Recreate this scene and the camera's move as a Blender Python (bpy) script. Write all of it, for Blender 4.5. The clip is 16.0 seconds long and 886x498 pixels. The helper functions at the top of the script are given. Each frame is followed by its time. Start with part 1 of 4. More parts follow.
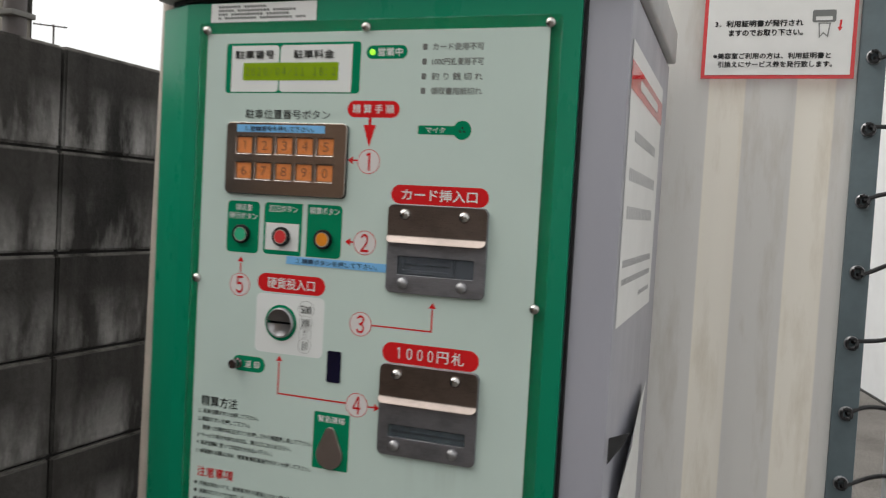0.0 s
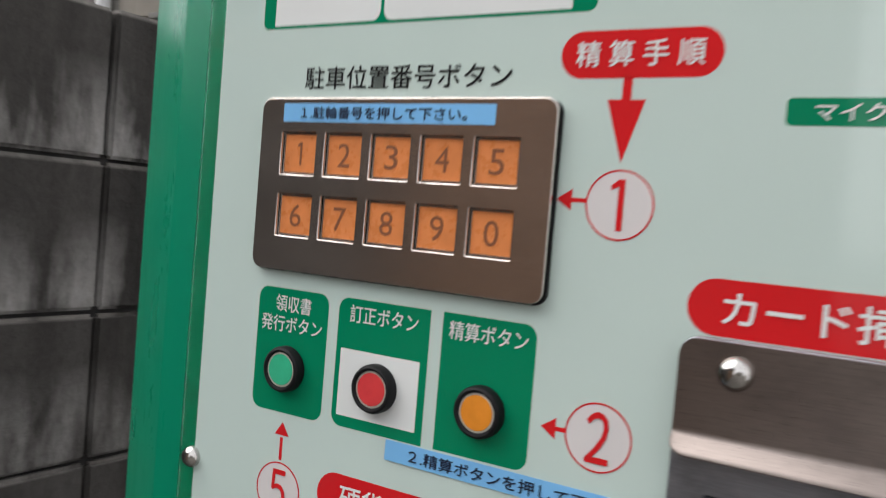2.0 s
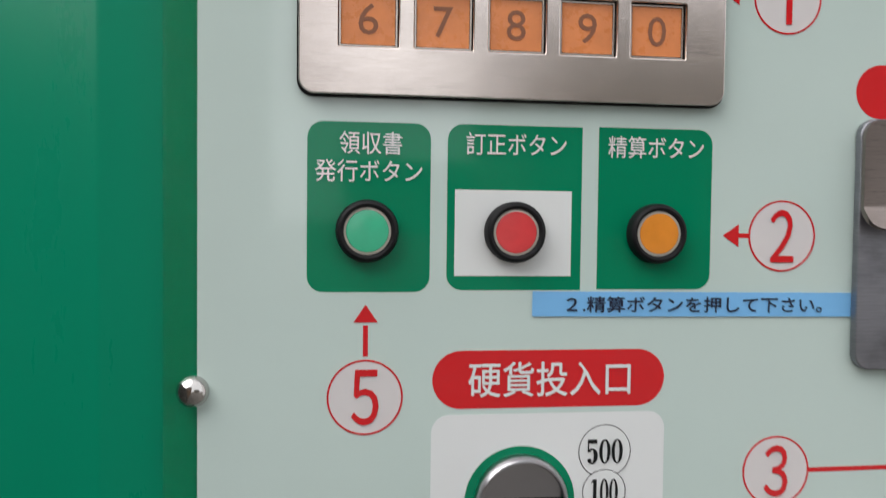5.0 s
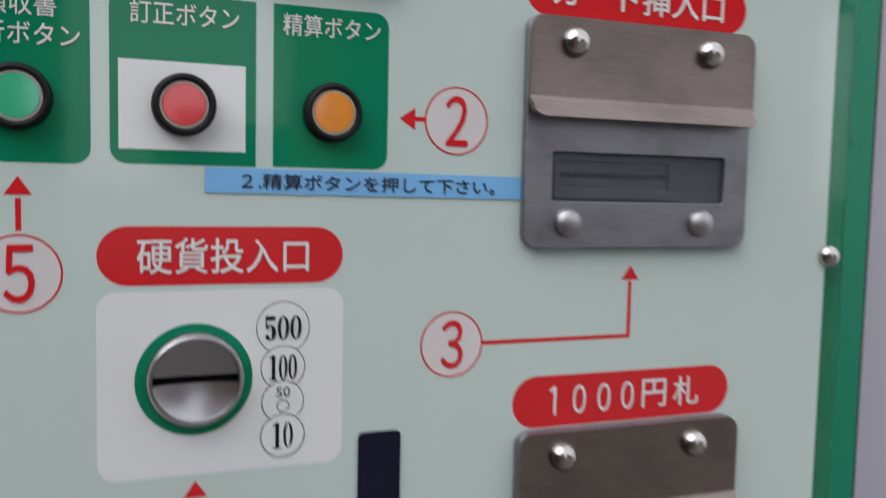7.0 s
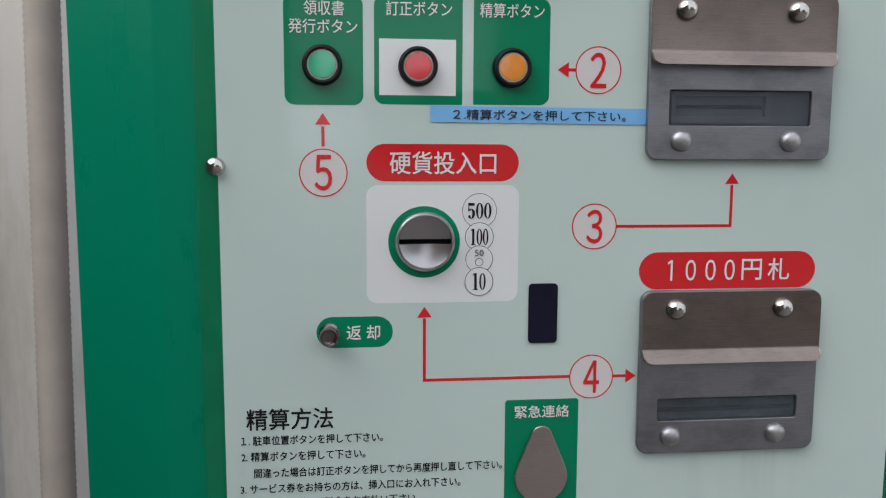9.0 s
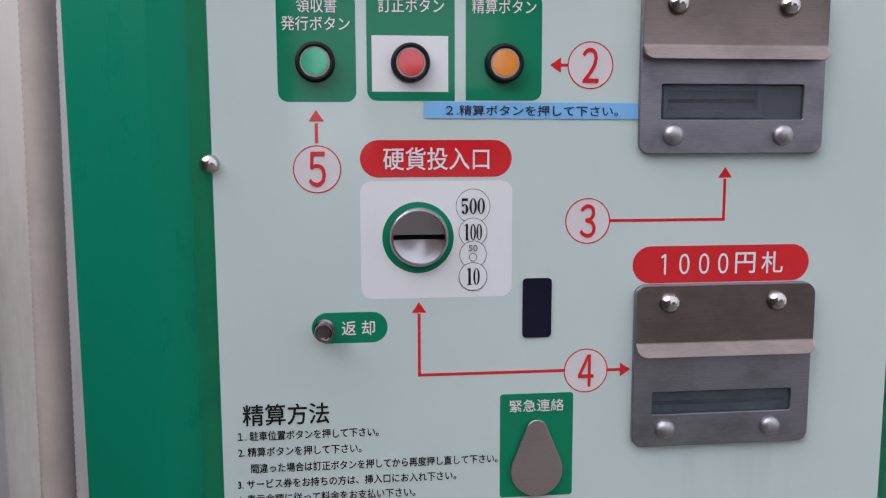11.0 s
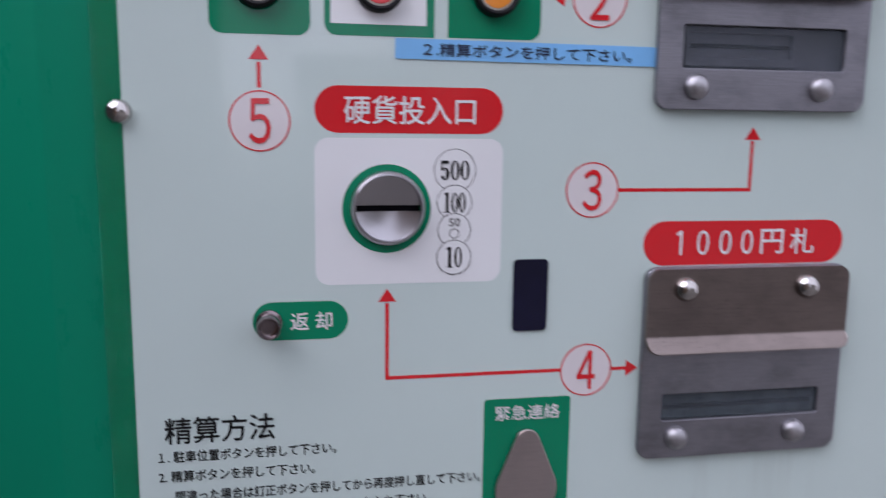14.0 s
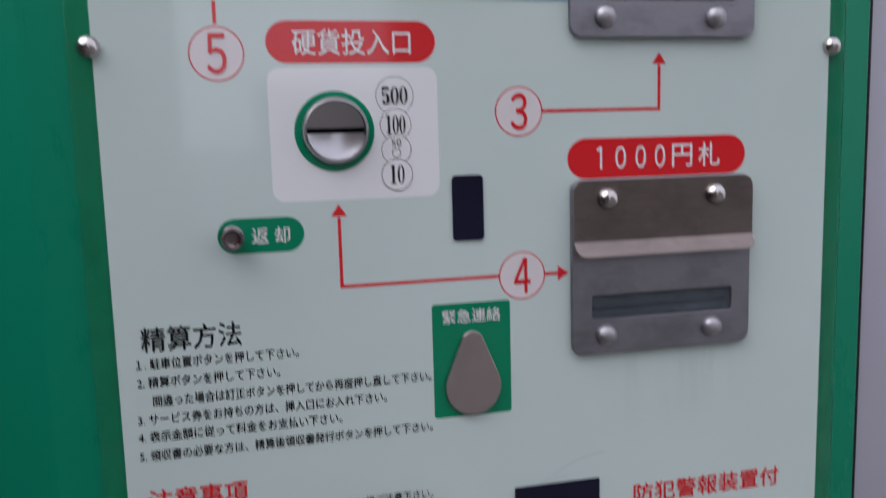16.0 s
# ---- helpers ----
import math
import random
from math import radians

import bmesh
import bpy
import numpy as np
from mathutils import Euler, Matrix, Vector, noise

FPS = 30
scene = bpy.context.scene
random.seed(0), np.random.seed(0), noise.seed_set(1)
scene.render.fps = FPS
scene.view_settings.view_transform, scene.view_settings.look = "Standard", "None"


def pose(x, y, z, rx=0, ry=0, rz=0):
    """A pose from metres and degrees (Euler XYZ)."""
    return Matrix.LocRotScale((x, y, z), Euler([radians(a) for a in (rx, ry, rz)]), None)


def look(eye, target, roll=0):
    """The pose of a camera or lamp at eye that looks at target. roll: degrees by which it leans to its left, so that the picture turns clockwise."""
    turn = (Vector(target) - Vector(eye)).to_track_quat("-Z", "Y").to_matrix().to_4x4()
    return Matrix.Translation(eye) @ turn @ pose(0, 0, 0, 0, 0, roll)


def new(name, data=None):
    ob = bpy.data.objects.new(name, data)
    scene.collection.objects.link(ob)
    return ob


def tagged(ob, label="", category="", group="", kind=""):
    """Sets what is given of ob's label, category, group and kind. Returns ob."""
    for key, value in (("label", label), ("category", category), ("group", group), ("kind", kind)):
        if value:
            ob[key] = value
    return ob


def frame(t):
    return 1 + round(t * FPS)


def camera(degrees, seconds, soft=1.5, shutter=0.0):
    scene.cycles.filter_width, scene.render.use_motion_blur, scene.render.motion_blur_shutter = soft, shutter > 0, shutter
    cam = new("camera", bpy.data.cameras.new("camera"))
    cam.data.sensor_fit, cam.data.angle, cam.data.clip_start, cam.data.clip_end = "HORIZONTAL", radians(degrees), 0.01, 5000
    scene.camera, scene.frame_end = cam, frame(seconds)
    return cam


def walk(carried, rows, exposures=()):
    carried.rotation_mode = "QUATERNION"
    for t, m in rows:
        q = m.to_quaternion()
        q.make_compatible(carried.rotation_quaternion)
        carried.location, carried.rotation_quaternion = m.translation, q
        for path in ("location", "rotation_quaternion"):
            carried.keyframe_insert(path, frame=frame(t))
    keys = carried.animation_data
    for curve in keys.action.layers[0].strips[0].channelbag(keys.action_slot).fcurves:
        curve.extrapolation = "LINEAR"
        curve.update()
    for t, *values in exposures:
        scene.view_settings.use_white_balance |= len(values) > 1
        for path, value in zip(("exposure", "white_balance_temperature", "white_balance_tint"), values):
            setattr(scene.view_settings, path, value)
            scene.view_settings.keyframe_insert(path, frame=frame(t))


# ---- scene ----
cam = camera(56.51, 16.0, soft=1.2, shutter=0.5)
PATH = [
    (0, (0.4247, -0.8839, 1.2526), (-0.2455, 0.9982, 1.1599), 3.19),
    (0.2, (0.4396, -0.8253, 1.2458), (-0.2666, 1.0447, 1.1793), 3.70),
    (0.5, (0.4213, -0.7159, 1.2520), (-0.4260, 1.0958, 1.2652), 4.41),
    (0.7, (0.4006, -0.6137, 1.2580), (-0.5916, 1.1228, 1.2500), 5.19),
    (0.9, (0.3634, -0.5307, 1.2565), (-0.7004, 1.1629, 1.2540), 6.07),
    (1, (0.3475, -0.4972, 1.2664), (-0.7280, 1.1887, 1.2339), 5.87),
    (1.1, (0.3410, -0.4547, 1.2538), (-0.7658, 1.2110, 1.2751), 7.17),
    (1.5, (0.2773, -0.3634, 1.2921), (-0.8542, 1.2844, 1.2266), 5.23),
    (1.8, (0.1746, -0.3371, 1.3044), (-0.8999, 1.3467, 1.2032), 4.11),
    (2, (0.1231, -0.3238, 1.2952), (-0.8994, 1.3931, 1.2140), 4.79),
    (2.2, (0.0922, -0.3071, 1.2849), (-0.8308, 1.4654, 1.2032), 5.23),
    (2.5, (0.0307, -0.2842, 1.2965), (-0.7413, 1.5589, 1.2125), 4.53),
    (3, (-0.0500, -0.3028, 1.2899), (-0.5023, 1.6448, 1.2416), 3.16),
    (3.2, (-0.0432, -0.3068, 1.2842), (-0.4545, 1.6504, 1.2665), 3.08),
    (5.3, (-0.1789, -0.3162, 1.2113), (0.1809, 1.6480, 1.1005), 0.85),
    (5.5, (-0.1637, -0.3199, 1.2106), (0.2241, 1.6375, 1.0753), 1.00),
    (6, (-0.1468, -0.3289, 1.1991), (0.2489, 1.6273, 1.0696), 0.79),
    (6.5, (-0.1229, -0.3086, 1.2109), (0.4249, 1.6039, 1.0057), 2.28),
    (7, (-0.1175, -0.3314, 1.1806), (0.5816, 1.5367, 1.0346), 1.24),
    (7.5, (-0.1096, -0.4360, 1.1636), (0.5579, 1.4396, 0.9722), 1.09),
    (8, (-0.1141, -0.4887, 1.1522), (0.4736, 1.4101, 0.9304), 1.23),
    (8.5, (-0.1395, -0.5049, 1.1529), (0.1886, 1.4585, 0.9604), 0.28),
    (8.7, (-0.1412, -0.5031, 1.1601), (0.0873, 1.4700, 0.9261), 0.44),
    (11, (-0.1347, -0.5067, 1.1591), (0.0763, 1.4672, 0.9158), -0.19),
    (11.5, (-0.1394, -0.4876, 1.1593), (0.0681, 1.4871, 0.9197), 0.00),
    (12, (-0.1455, -0.4460, 1.1550), (0.1306, 1.5204, 0.9156), 1.38),
    (12.5, (-0.1490, -0.4105, 1.1536), (0.1809, 1.5480, 0.9185), 1.93),
    (13, (-0.1542, -0.3982, 1.1504), (0.2055, 1.5524, 0.8937), 1.96),
    (13.5, (-0.1685, -0.3981, 1.1474), (0.1719, 1.5542, 0.8784), 1.94),
    (14, (-0.1460, -0.4066, 1.1487), (0.2295, 1.5329, 0.8366), 0.76),
    (14.5, (-0.1312, -0.4417, 1.1175), (0.3313, 1.4726, 0.7690), -2.11),
    (15, (-0.1291, -0.4560, 1.0895), (0.3506, 1.4591, 0.7696), -3.04),
    (15.5, (-0.1353, -0.4685, 1.0720), (0.3348, 1.4450, 0.7293), -2.57),
    (16, (-0.1448, -0.4639, 1.0972), (0.3073, 1.4669, 0.8373), -1.61),
]
walk(cam, [(t, look(eye, target, roll)) for t, eye, target, roll in PATH], exposures=[(0, 0.22, 6650, 8), (1, 0.52, 6600, 8), (1.5, 0.60, 6550, 8), (2, 0.65, 6450, 11), (2.5, 0.58, 6200, 16), (3, 0.64, 6100, 16), (5.5, 0.59, 6450, 10), (6, 0.57, 6420, 10), (6.5, 0.54, 6350, 14), (7, 0.37, 6250, 14), (8, 0.17, 6200, 16), (8.5, 0.29, 6200, 10), (11, 0.54, 6050, 20), (12.5, 0.47, 5900, 18), (13.5, 0.43, 5800, 22), (14.5, 0.42, 5850, 27), (15.5, 0.26, 5800, 25), (16, 0.26, 5980, 21)])

# ---- world and light ----
world = bpy.data.worlds.new("overcast_sky")
world.use_nodes = True
scene.world = world
wn = world.node_tree
sky = wn.nodes.new("ShaderNodeTexSky")
sky.sky_type = "NISHITA"
sky.sun_disc = False
sky.sun_elevation, sky.sun_rotation = radians(51), radians(246)
sky.air_density, sky.dust_density = 1.0, 4.0
grey = wn.nodes.new("ShaderNodeHueSaturation")
grey.inputs["Saturation"].default_value = 0.22
wn.links.new(sky.outputs["Color"], grey.inputs["Color"])
cloud = wn.nodes.new("ShaderNodeMix")
cloud.data_type = "RGBA"
cloud.inputs["Factor"].default_value = 0.65
cloud.inputs["B"].default_value = (8.0, 8.05, 8.1, 1)
wn.links.new(grey.outputs["Color"], cloud.inputs["A"])
wn.links.new(cloud.outputs["Result"], wn.nodes["Background"].inputs["Color"])
wn.nodes["Background"].inputs["Strength"].default_value = 0.14
sun = new("sun", bpy.data.lights.new("sun", "SUN"))
sun.data.energy, sun.data.angle, sun.data.color = 1.2, radians(65), (1.0, 0.97, 0.93)
sun.matrix_world = look((-4, -1.8, 5.5), (0, 0, 0))


# ---- materials ----
def shader(name, color, rough=0.5, metal=0.0, spec=0.5):
    m = bpy.data.materials.new(name)
    m.use_nodes = True
    b = m.node_tree.nodes["Principled BSDF"]
    b.inputs["Base Color"].default_value = (*color, 1)
    b.inputs["Roughness"].default_value = rough
    b.inputs["Metallic"].default_value = metal
    b.inputs["Specular IOR Level"].default_value = spec
    return m


def noise_tex(m, scale, stretch=(1, 1, 1), detail=5.0, rough=0.6):
    nt = m.node_tree
    co = nt.nodes.new("ShaderNodeTexCoord")
    mp = nt.nodes.new("ShaderNodeMapping")
    mp.inputs["Scale"].default_value = stretch
    tx = nt.nodes.new("ShaderNodeTexNoise")
    tx.inputs["Scale"].default_value = scale
    tx.inputs["Detail"].default_value = detail
    tx.inputs["Roughness"].default_value = rough
    nt.links.new(co.outputs["Object"], mp.inputs["Vector"])
    nt.links.new(mp.outputs["Vector"], tx.inputs["Vector"])
    return tx


def ramp(m, tex, stops):
    r = m.node_tree.nodes.new("ShaderNodeValToRGB")
    el = r.color_ramp.elements
    while len(el) < len(stops):
        el.new(0.5)
    for e, (p, c) in zip(el, stops):
        e.position = p
        e.color = (*c, 1) if len(c) == 3 else c
    m.node_tree.links.new(tex, r.inputs["Fac"])
    return r.outputs["Color"]


def mix(m, fac, a, b, mode="MIX"):
    n = m.node_tree.nodes.new("ShaderNodeMix")
    n.data_type, n.blend_type = "RGBA", mode
    for sock, v in ((n.inputs["Factor"], fac), (n.inputs["A"], a), (n.inputs["B"], b)):
        if isinstance(v, bpy.types.NodeSocket):
            m.node_tree.links.new(v, sock)
        elif isinstance(v, tuple):
            sock.default_value = (*v, 1)
        else:
            sock.default_value = v
    return n.outputs["Result"]


def bsdf(m):
    return m.node_tree.nodes["Principled BSDF"]


def feed(m, socket, out):
    m.node_tree.links.new(out, bsdf(m).inputs[socket])


def bump(m, tex, strength, distance=0.001):
    b = m.node_tree.nodes.new("ShaderNodeBump")
    b.inputs["Strength"].default_value = strength
    b.inputs["Distance"].default_value = distance
    m.node_tree.links.new(tex, b.inputs["Height"])
    feed(m, "Normal", b.outputs["Normal"])


def varied(name, color, rough=0.5, metal=0.0, spec=0.5, amount=0.12, scale=9.0, stretch=(1, 1, 1), grain=0.0, grain_scale=900.0, smear=0.0):
    """A surface with broad uneven tone, slight smears in its gloss and fine relief."""
    m = shader(name, color, rough, metal, spec)
    n = noise_tex(m, scale, stretch, 6)
    dark = tuple(c * (1 - amount) for c in color)
    lite = tuple(min(1, c * (1 + amount)) for c in color)
    feed(m, "Base Color", ramp(m, n.outputs["Fac"], [(0.3, dark), (0.7, lite)]))
    if smear:
        s = noise_tex(m, scale * 2.3, stretch, 7, 0.7)
        lo, hi = max(0.0, rough - smear), min(1.0, rough + smear)
        feed(m, "Roughness", ramp(m, s.outputs["Fac"], [(0.3, (lo,) * 3), (0.75, (hi,) * 3)]))
    if grain:
        g = noise_tex(m, grain_scale, (1, 1, 1), 3)
        bump(m, g.outputs["Fac"], grain, 0.0004)
    return m


def brushed(name, color, rough, stretch=(1, 1, 60), dirt=0.25, lines=0.03):
    m = shader(name, color, rough, 1.0)
    fine = noise_tex(m, 80, stretch, 8, 0.75)
    blot = noise_tex(m, 24, (1, 1, 1.6), 6, 0.65)
    dark = tuple(c * 0.84 for c in color)
    lite = tuple(min(1, c * 1.14) for c in color)
    base = ramp(m, fine.outputs["Fac"], [(0.3, dark), (0.7, lite)])
    spots = ramp(m, blot.outputs["Fac"], [(0.32, tuple(1 - dirt for _ in range(3))), (0.55, (1, 1, 1))])
    feed(m, "Base Color", mix(m, 1.0, base, spots, "MULTIPLY"))
    feed(m, "Roughness", ramp(m, fine.outputs["Fac"], [(0.3, (rough - 0.03,) * 3), (0.7, (rough + 0.04,) * 3)]))
    bump(m, fine.outputs["Fac"], lines, 0.0002)
    return m


GREEN_INK = varied("green_ink", (0.001, 0.200, 0.094), 0.06, 0.0, 0.32, amount=0.05, smear=0.03)
RED_INK = varied("red_ink", (0.60, 0.014, 0.018), 0.06, 0.0, 0.6, amount=0.05, smear=0.03)
WHITE_INK = varied("white_ink", (0.73, 0.75, 0.74), 0.08, 0.0, 0.6, amount=0.03, smear=0.05)
BLACK_INK = shader("black_ink", (0.010, 0.011, 0.012), 0.3, 0.0, 0.25)
SOFT_INK = shader("faded_grey_ink", (0.42, 0.42, 0.43), 0.5)
GREY_INK = shader("grey_ink", (0.16, 0.165, 0.16), 0.3)
CIRCLE_INK = varied("pale_pink_ink", (0.66, 0.63, 0.625), 0.06, 0.0, 0.6, amount=0.03)
PALE = varied("pale_green_print", (0.525, 0.632, 0.590), 0.06, 0.0, 0.65, amount=0.035, scale=4.0, smear=0.03)
# grime that has run down from the bill slot, in thin streaks
_pn = PALE.node_tree
_pco = _pn.nodes.new("ShaderNodeTexCoord")
_psep = _pn.nodes.new("ShaderNodeSeparateXYZ")
_pn.links.new(_pco.outputs["Object"], _psep.inputs["Vector"])


def _span(axis, lo, hi):
    r = _pn.nodes.new("ShaderNodeMapRange")
    r.interpolation_type = "SMOOTHSTEP"
    r.inputs["From Min"].default_value, r.inputs["From Max"].default_value = lo, hi
    _pn.links.new(_psep.outputs[axis], r.inputs["Value"])
    return r.outputs["Result"]


_area = mix(PALE, 1.0, mix(PALE, 1.0, _span("X", 0.035, 0.07), _span("X", 0.172, 0.14), "MULTIPLY"), mix(PALE, 1.0, _span("Z", 0.895, 0.965), _span("Z", 0.985, 0.962), "MULTIPLY"), "MULTIPLY")
_runs = ramp(PALE, noise_tex(PALE, 26, (1, 1, 0.08), 6).outputs["Fac"], [(0.48, (0, 0, 0)), (0.72, (0.42, 0.42, 0.42))])
_grime = mix(PALE, 1.0, _area, _runs, "MULTIPLY")
_print = bsdf(PALE).inputs["Base Color"].links[0].from_socket
feed(PALE, "Base Color", mix(PALE, _grime, _print, (0.30, 0.33, 0.30)))
LIGHT_PLATE = varied("coin_plate_print", (0.73, 0.75, 0.745), 0.06, 0.0, 0.6, amount=0.03)
GREEN_PAINT = varied("green_enamel", (0.002, 0.195, 0.105), 0.32, 0.0, 0.16, amount=0.04, scale=7.0, stretch=(1, 1, 0.3), grain=0.06, grain_scale=420, smear=0.1)
GREY_PAINT = varied("lavender_grey_enamel", (0.33, 0.33, 0.375), 0.38, amount=0.06, scale=6.0, stretch=(1, 1, 0.4), grain=0.08, grain_scale=420, smear=0.1)
LID_PAINT = varied("lid_grey_enamel", (0.42, 0.42, 0.42), 0.45, amount=0.1, scale=12.0, grain=0.08)
STEEL = brushed("brushed_steel", (0.70, 0.625, 0.58), 0.16, dirt=0.12, lines=0.13)
COVER_STEEL = brushed("satin_cover_steel", (0.50, 0.445, 0.43), 0.34, dirt=0.12, lines=0.01)
STEEL_UP = brushed("brushed_steel_upright", (0.265, 0.224, 0.205), 0.29, (1, 1, 50), 0.22, 0.03)
DULL_STEEL = brushed("dull_steel", (0.295, 0.295, 0.322), 0.46, (1, 1, 30), 0.3, 0.015)
CHROME = varied("chrome", (0.52, 0.50, 0.48), 0.12, 1.0, amount=0.12, scale=160, smear=0.06)
DULL_CHROME = varied("dull_chrome", (0.40, 0.395, 0.41), 0.46, 1.0, amount=0.18, scale=220, smear=0.1)
KNOB = varied("dark_chrome", (0.24, 0.205, 0.21), 0.18, 1.0, amount=0.15, scale=160, smear=0.06)
DISC = varied("satin_coin_metal", (0.44, 0.435, 0.45), 0.30, 1.0, amount=0.03, scale=40, smear=0.03)
BLACK_PLASTIC = varied("black_plastic", (0.007, 0.007, 0.008), 0.55, 0.0, 0.2, amount=0.3, scale=60, smear=0.1)
DARK_WINDOW = varied("smoked_plastic", (0.006, 0.006, 0.022), 0.2, 0.0, 0.3, amount=0.2, scale=30, smear=0.05)
HOLE = varied("dark_slot", (0.003, 0.003, 0.004), 0.9, 0.0, 0.02, amount=0.3, scale=60)
SMOKE = varied("smoky_slot_plastic", (0.085, 0.115, 0.125), 0.3, amount=0.2, scale=40, smear=0.08)
CARD_PLASTIC = varied("grey_slot_plastic", (0.175, 0.18, 0.215), 0.36, amount=0.18, scale=40, smear=0.08)
PANE = varied("cloudy_film", (0.095, 0.115, 0.135), 0.3, 0.0, 0.5, amount=0.25, scale=60, smear=0.1)
bsdf(PANE).inputs["Alpha"].default_value = 0.3
ORANGE_KEY = varied("orange_key", (0.70, 0.235, 0.075), 0.3, amount=0.1, scale=70, smear=0.08)
DIGIT_INK = shader("key_digit", (0.23, 0.085, 0.04), 0.4)
KEY_RIM = varied("key_rim_steel", (0.45, 0.40, 0.36), 0.25, 1.0, amount=0.1, scale=90)
BTN_GREEN = varied("green_button", (0.04, 0.44, 0.24), 0.12, 0.0, 0.9, amount=0.08, scale=120)
BTN_RED = varied("red_button", (0.66, 0.05, 0.055), 0.12, 0.0, 0.9, amount=0.08, scale=120)
BTN_AMBER = varied("amber_button", (0.75, 0.26, 0.025), 0.12, 0.0, 0.9, amount=0.08, scale=120)
BTN_RIM = varied("button_lens_rim", (0.45, 0.42, 0.36), 0.3, amount=0.05)
TAPE = varied("blue_label_tape", (0.19, 0.47, 0.80), 0.32, amount=0.05, scale=25)
TAPE_INK = shader("navy_tape_ink", (0.012, 0.02, 0.05), 0.4)
PINK = varied("pink_tape", (0.83, 0.20, 0.34), 0.35, amount=0.05, scale=25)
PAPER = varied("white_paper", (0.74, 0.74, 0.73), 0.5, amount=0.04, scale=14, grain=0.1)
PAPER_BACK = varied("dark_paper_back", (0.02, 0.02, 0.022), 0.55, amount=0.3, scale=40)
LCD = varied("lcd_glass", (0.23, 0.36, 0.012), 0.2, amount=0.06, scale=20)
LCD_INK = shader("lcd_segments", (0.10, 0.17, 0.012), 0.3)
CONDUIT = varied("beige_conduit", (0.50, 0.44, 0.385), 0.5, amount=0.1, scale=30)
CORD = varied("black_cord", (0.012, 0.012, 0.014), 0.6, amount=0.3, scale=200)
HEM = varied("blue_grey_hem", (0.105, 0.14, 0.155), 0.55, amount=0.12, scale=30, grain=0.2)
POLE_PAINT = varied("galvanised_pole", (0.62, 0.63, 0.64), 0.4, amount=0.15, scale=25, stretch=(1, 1, 0.3), smear=0.1)
FENCE = varied("brown_fence_boards", (0.17, 0.105, 0.066), 0.7, amount=0.35, scale=6, stretch=(4, 4, 0.6))
HOUSE_WALL = varied("grey_house_render", (0.15, 0.145, 0.135), 0.85, amount=0.25, scale=3, grain=0.3, grain_scale=90)
DARK_PIPE = varied("dark_brown_plastic", (0.075, 0.062, 0.06), 0.5, amount=0.2, scale=8)
CLADDING = varied("beige_cladding", (0.24, 0.22, 0.19), 0.8, amount=0.2, scale=5, stretch=(1, 1, 0.4), grain=0.3, grain_scale=90)
FAR_WALL = varied("far_house_render", (0.72, 0.72, 0.73), 0.8, amount=0.15, scale=0.6)
ROOF = varied("dark_roof", (0.06, 0.06, 0.065), 0.6, amount=0.3, scale=4)
WINDOW_DARK = varied("far_window_glass", (0.05, 0.06, 0.07), 0.12, amount=0.2, scale=2)

LAMP_ON = shader("lit_green_lamp", (0.3, 0.8, 0.05), 0.3)
bsdf(LAMP_ON).inputs["Emission Color"].default_value = (0.35, 1.0, 0.05, 1)
bsdf(LAMP_ON).inputs["Emission Strength"].default_value = 0.7

ACRYLIC = shader("clear_acrylic", (0.74, 0.94, 0.85), 0.03)
bsdf(ACRYLIC).inputs["Transmission Weight"].default_value = 1.0
bsdf(ACRYLIC).inputs["IOR"].default_value = 1.36

BLOCK = shader("stained_concrete_block", (0.1, 0.1, 0.1), 0.9, spec=0.25)
_nt = BLOCK.node_tree
_info = _nt.nodes.new("ShaderNodeObjectInfo")
_tc = _nt.nodes.new("ShaderNodeTexCoord")
_sum = _nt.nodes.new("ShaderNodeVectorMath")
_sum.operation = "ADD"
_nt.links.new(_tc.outputs["Object"], _sum.inputs[0])
_nt.links.new(_info.outputs["Location"], _sum.inputs[1])


def _wall_noise(scale, stretch, detail, rough):
    mp = _nt.nodes.new("ShaderNodeMapping")
    mp.inputs["Scale"].default_value = stretch
    tx = _nt.nodes.new("ShaderNodeTexNoise")
    tx.inputs["Scale"].default_value, tx.inputs["Detail"].default_value, tx.inputs["Roughness"].default_value = scale, detail, rough
    _nt.links.new(_sum.outputs[0], mp.inputs["Vector"])
    _nt.links.new(mp.outputs["Vector"], tx.inputs["Vector"])
    return tx.outputs["Fac"]


_broad = _wall_noise(2.2, (1, 1, 0.7), 5, 0.55)
_drip = _wall_noise(9, (1.6, 1.6, 0.22), 7, 0.6)
_fine = _wall_noise(75, (1, 1, 1), 6, 0.7)
_bloom_and_light = _wall_noise(8, (1.5, 1.5, 0.45), 6, 0.6)
_stain = ramp(BLOCK, _broad, [(0.30, (0.034, 0.033, 0.031)), (0.5, (0.076, 0.072, 0.067)), (0.70, (0.125, 0.119, 0.112))])
_run = ramp(BLOCK, _drip, [(0.34, (0.6, 0.59, 0.58)), (0.58, (1, 1, 1))])
_mixd = mix(BLOCK, 1.0, _stain, _run, "MULTIPLY")
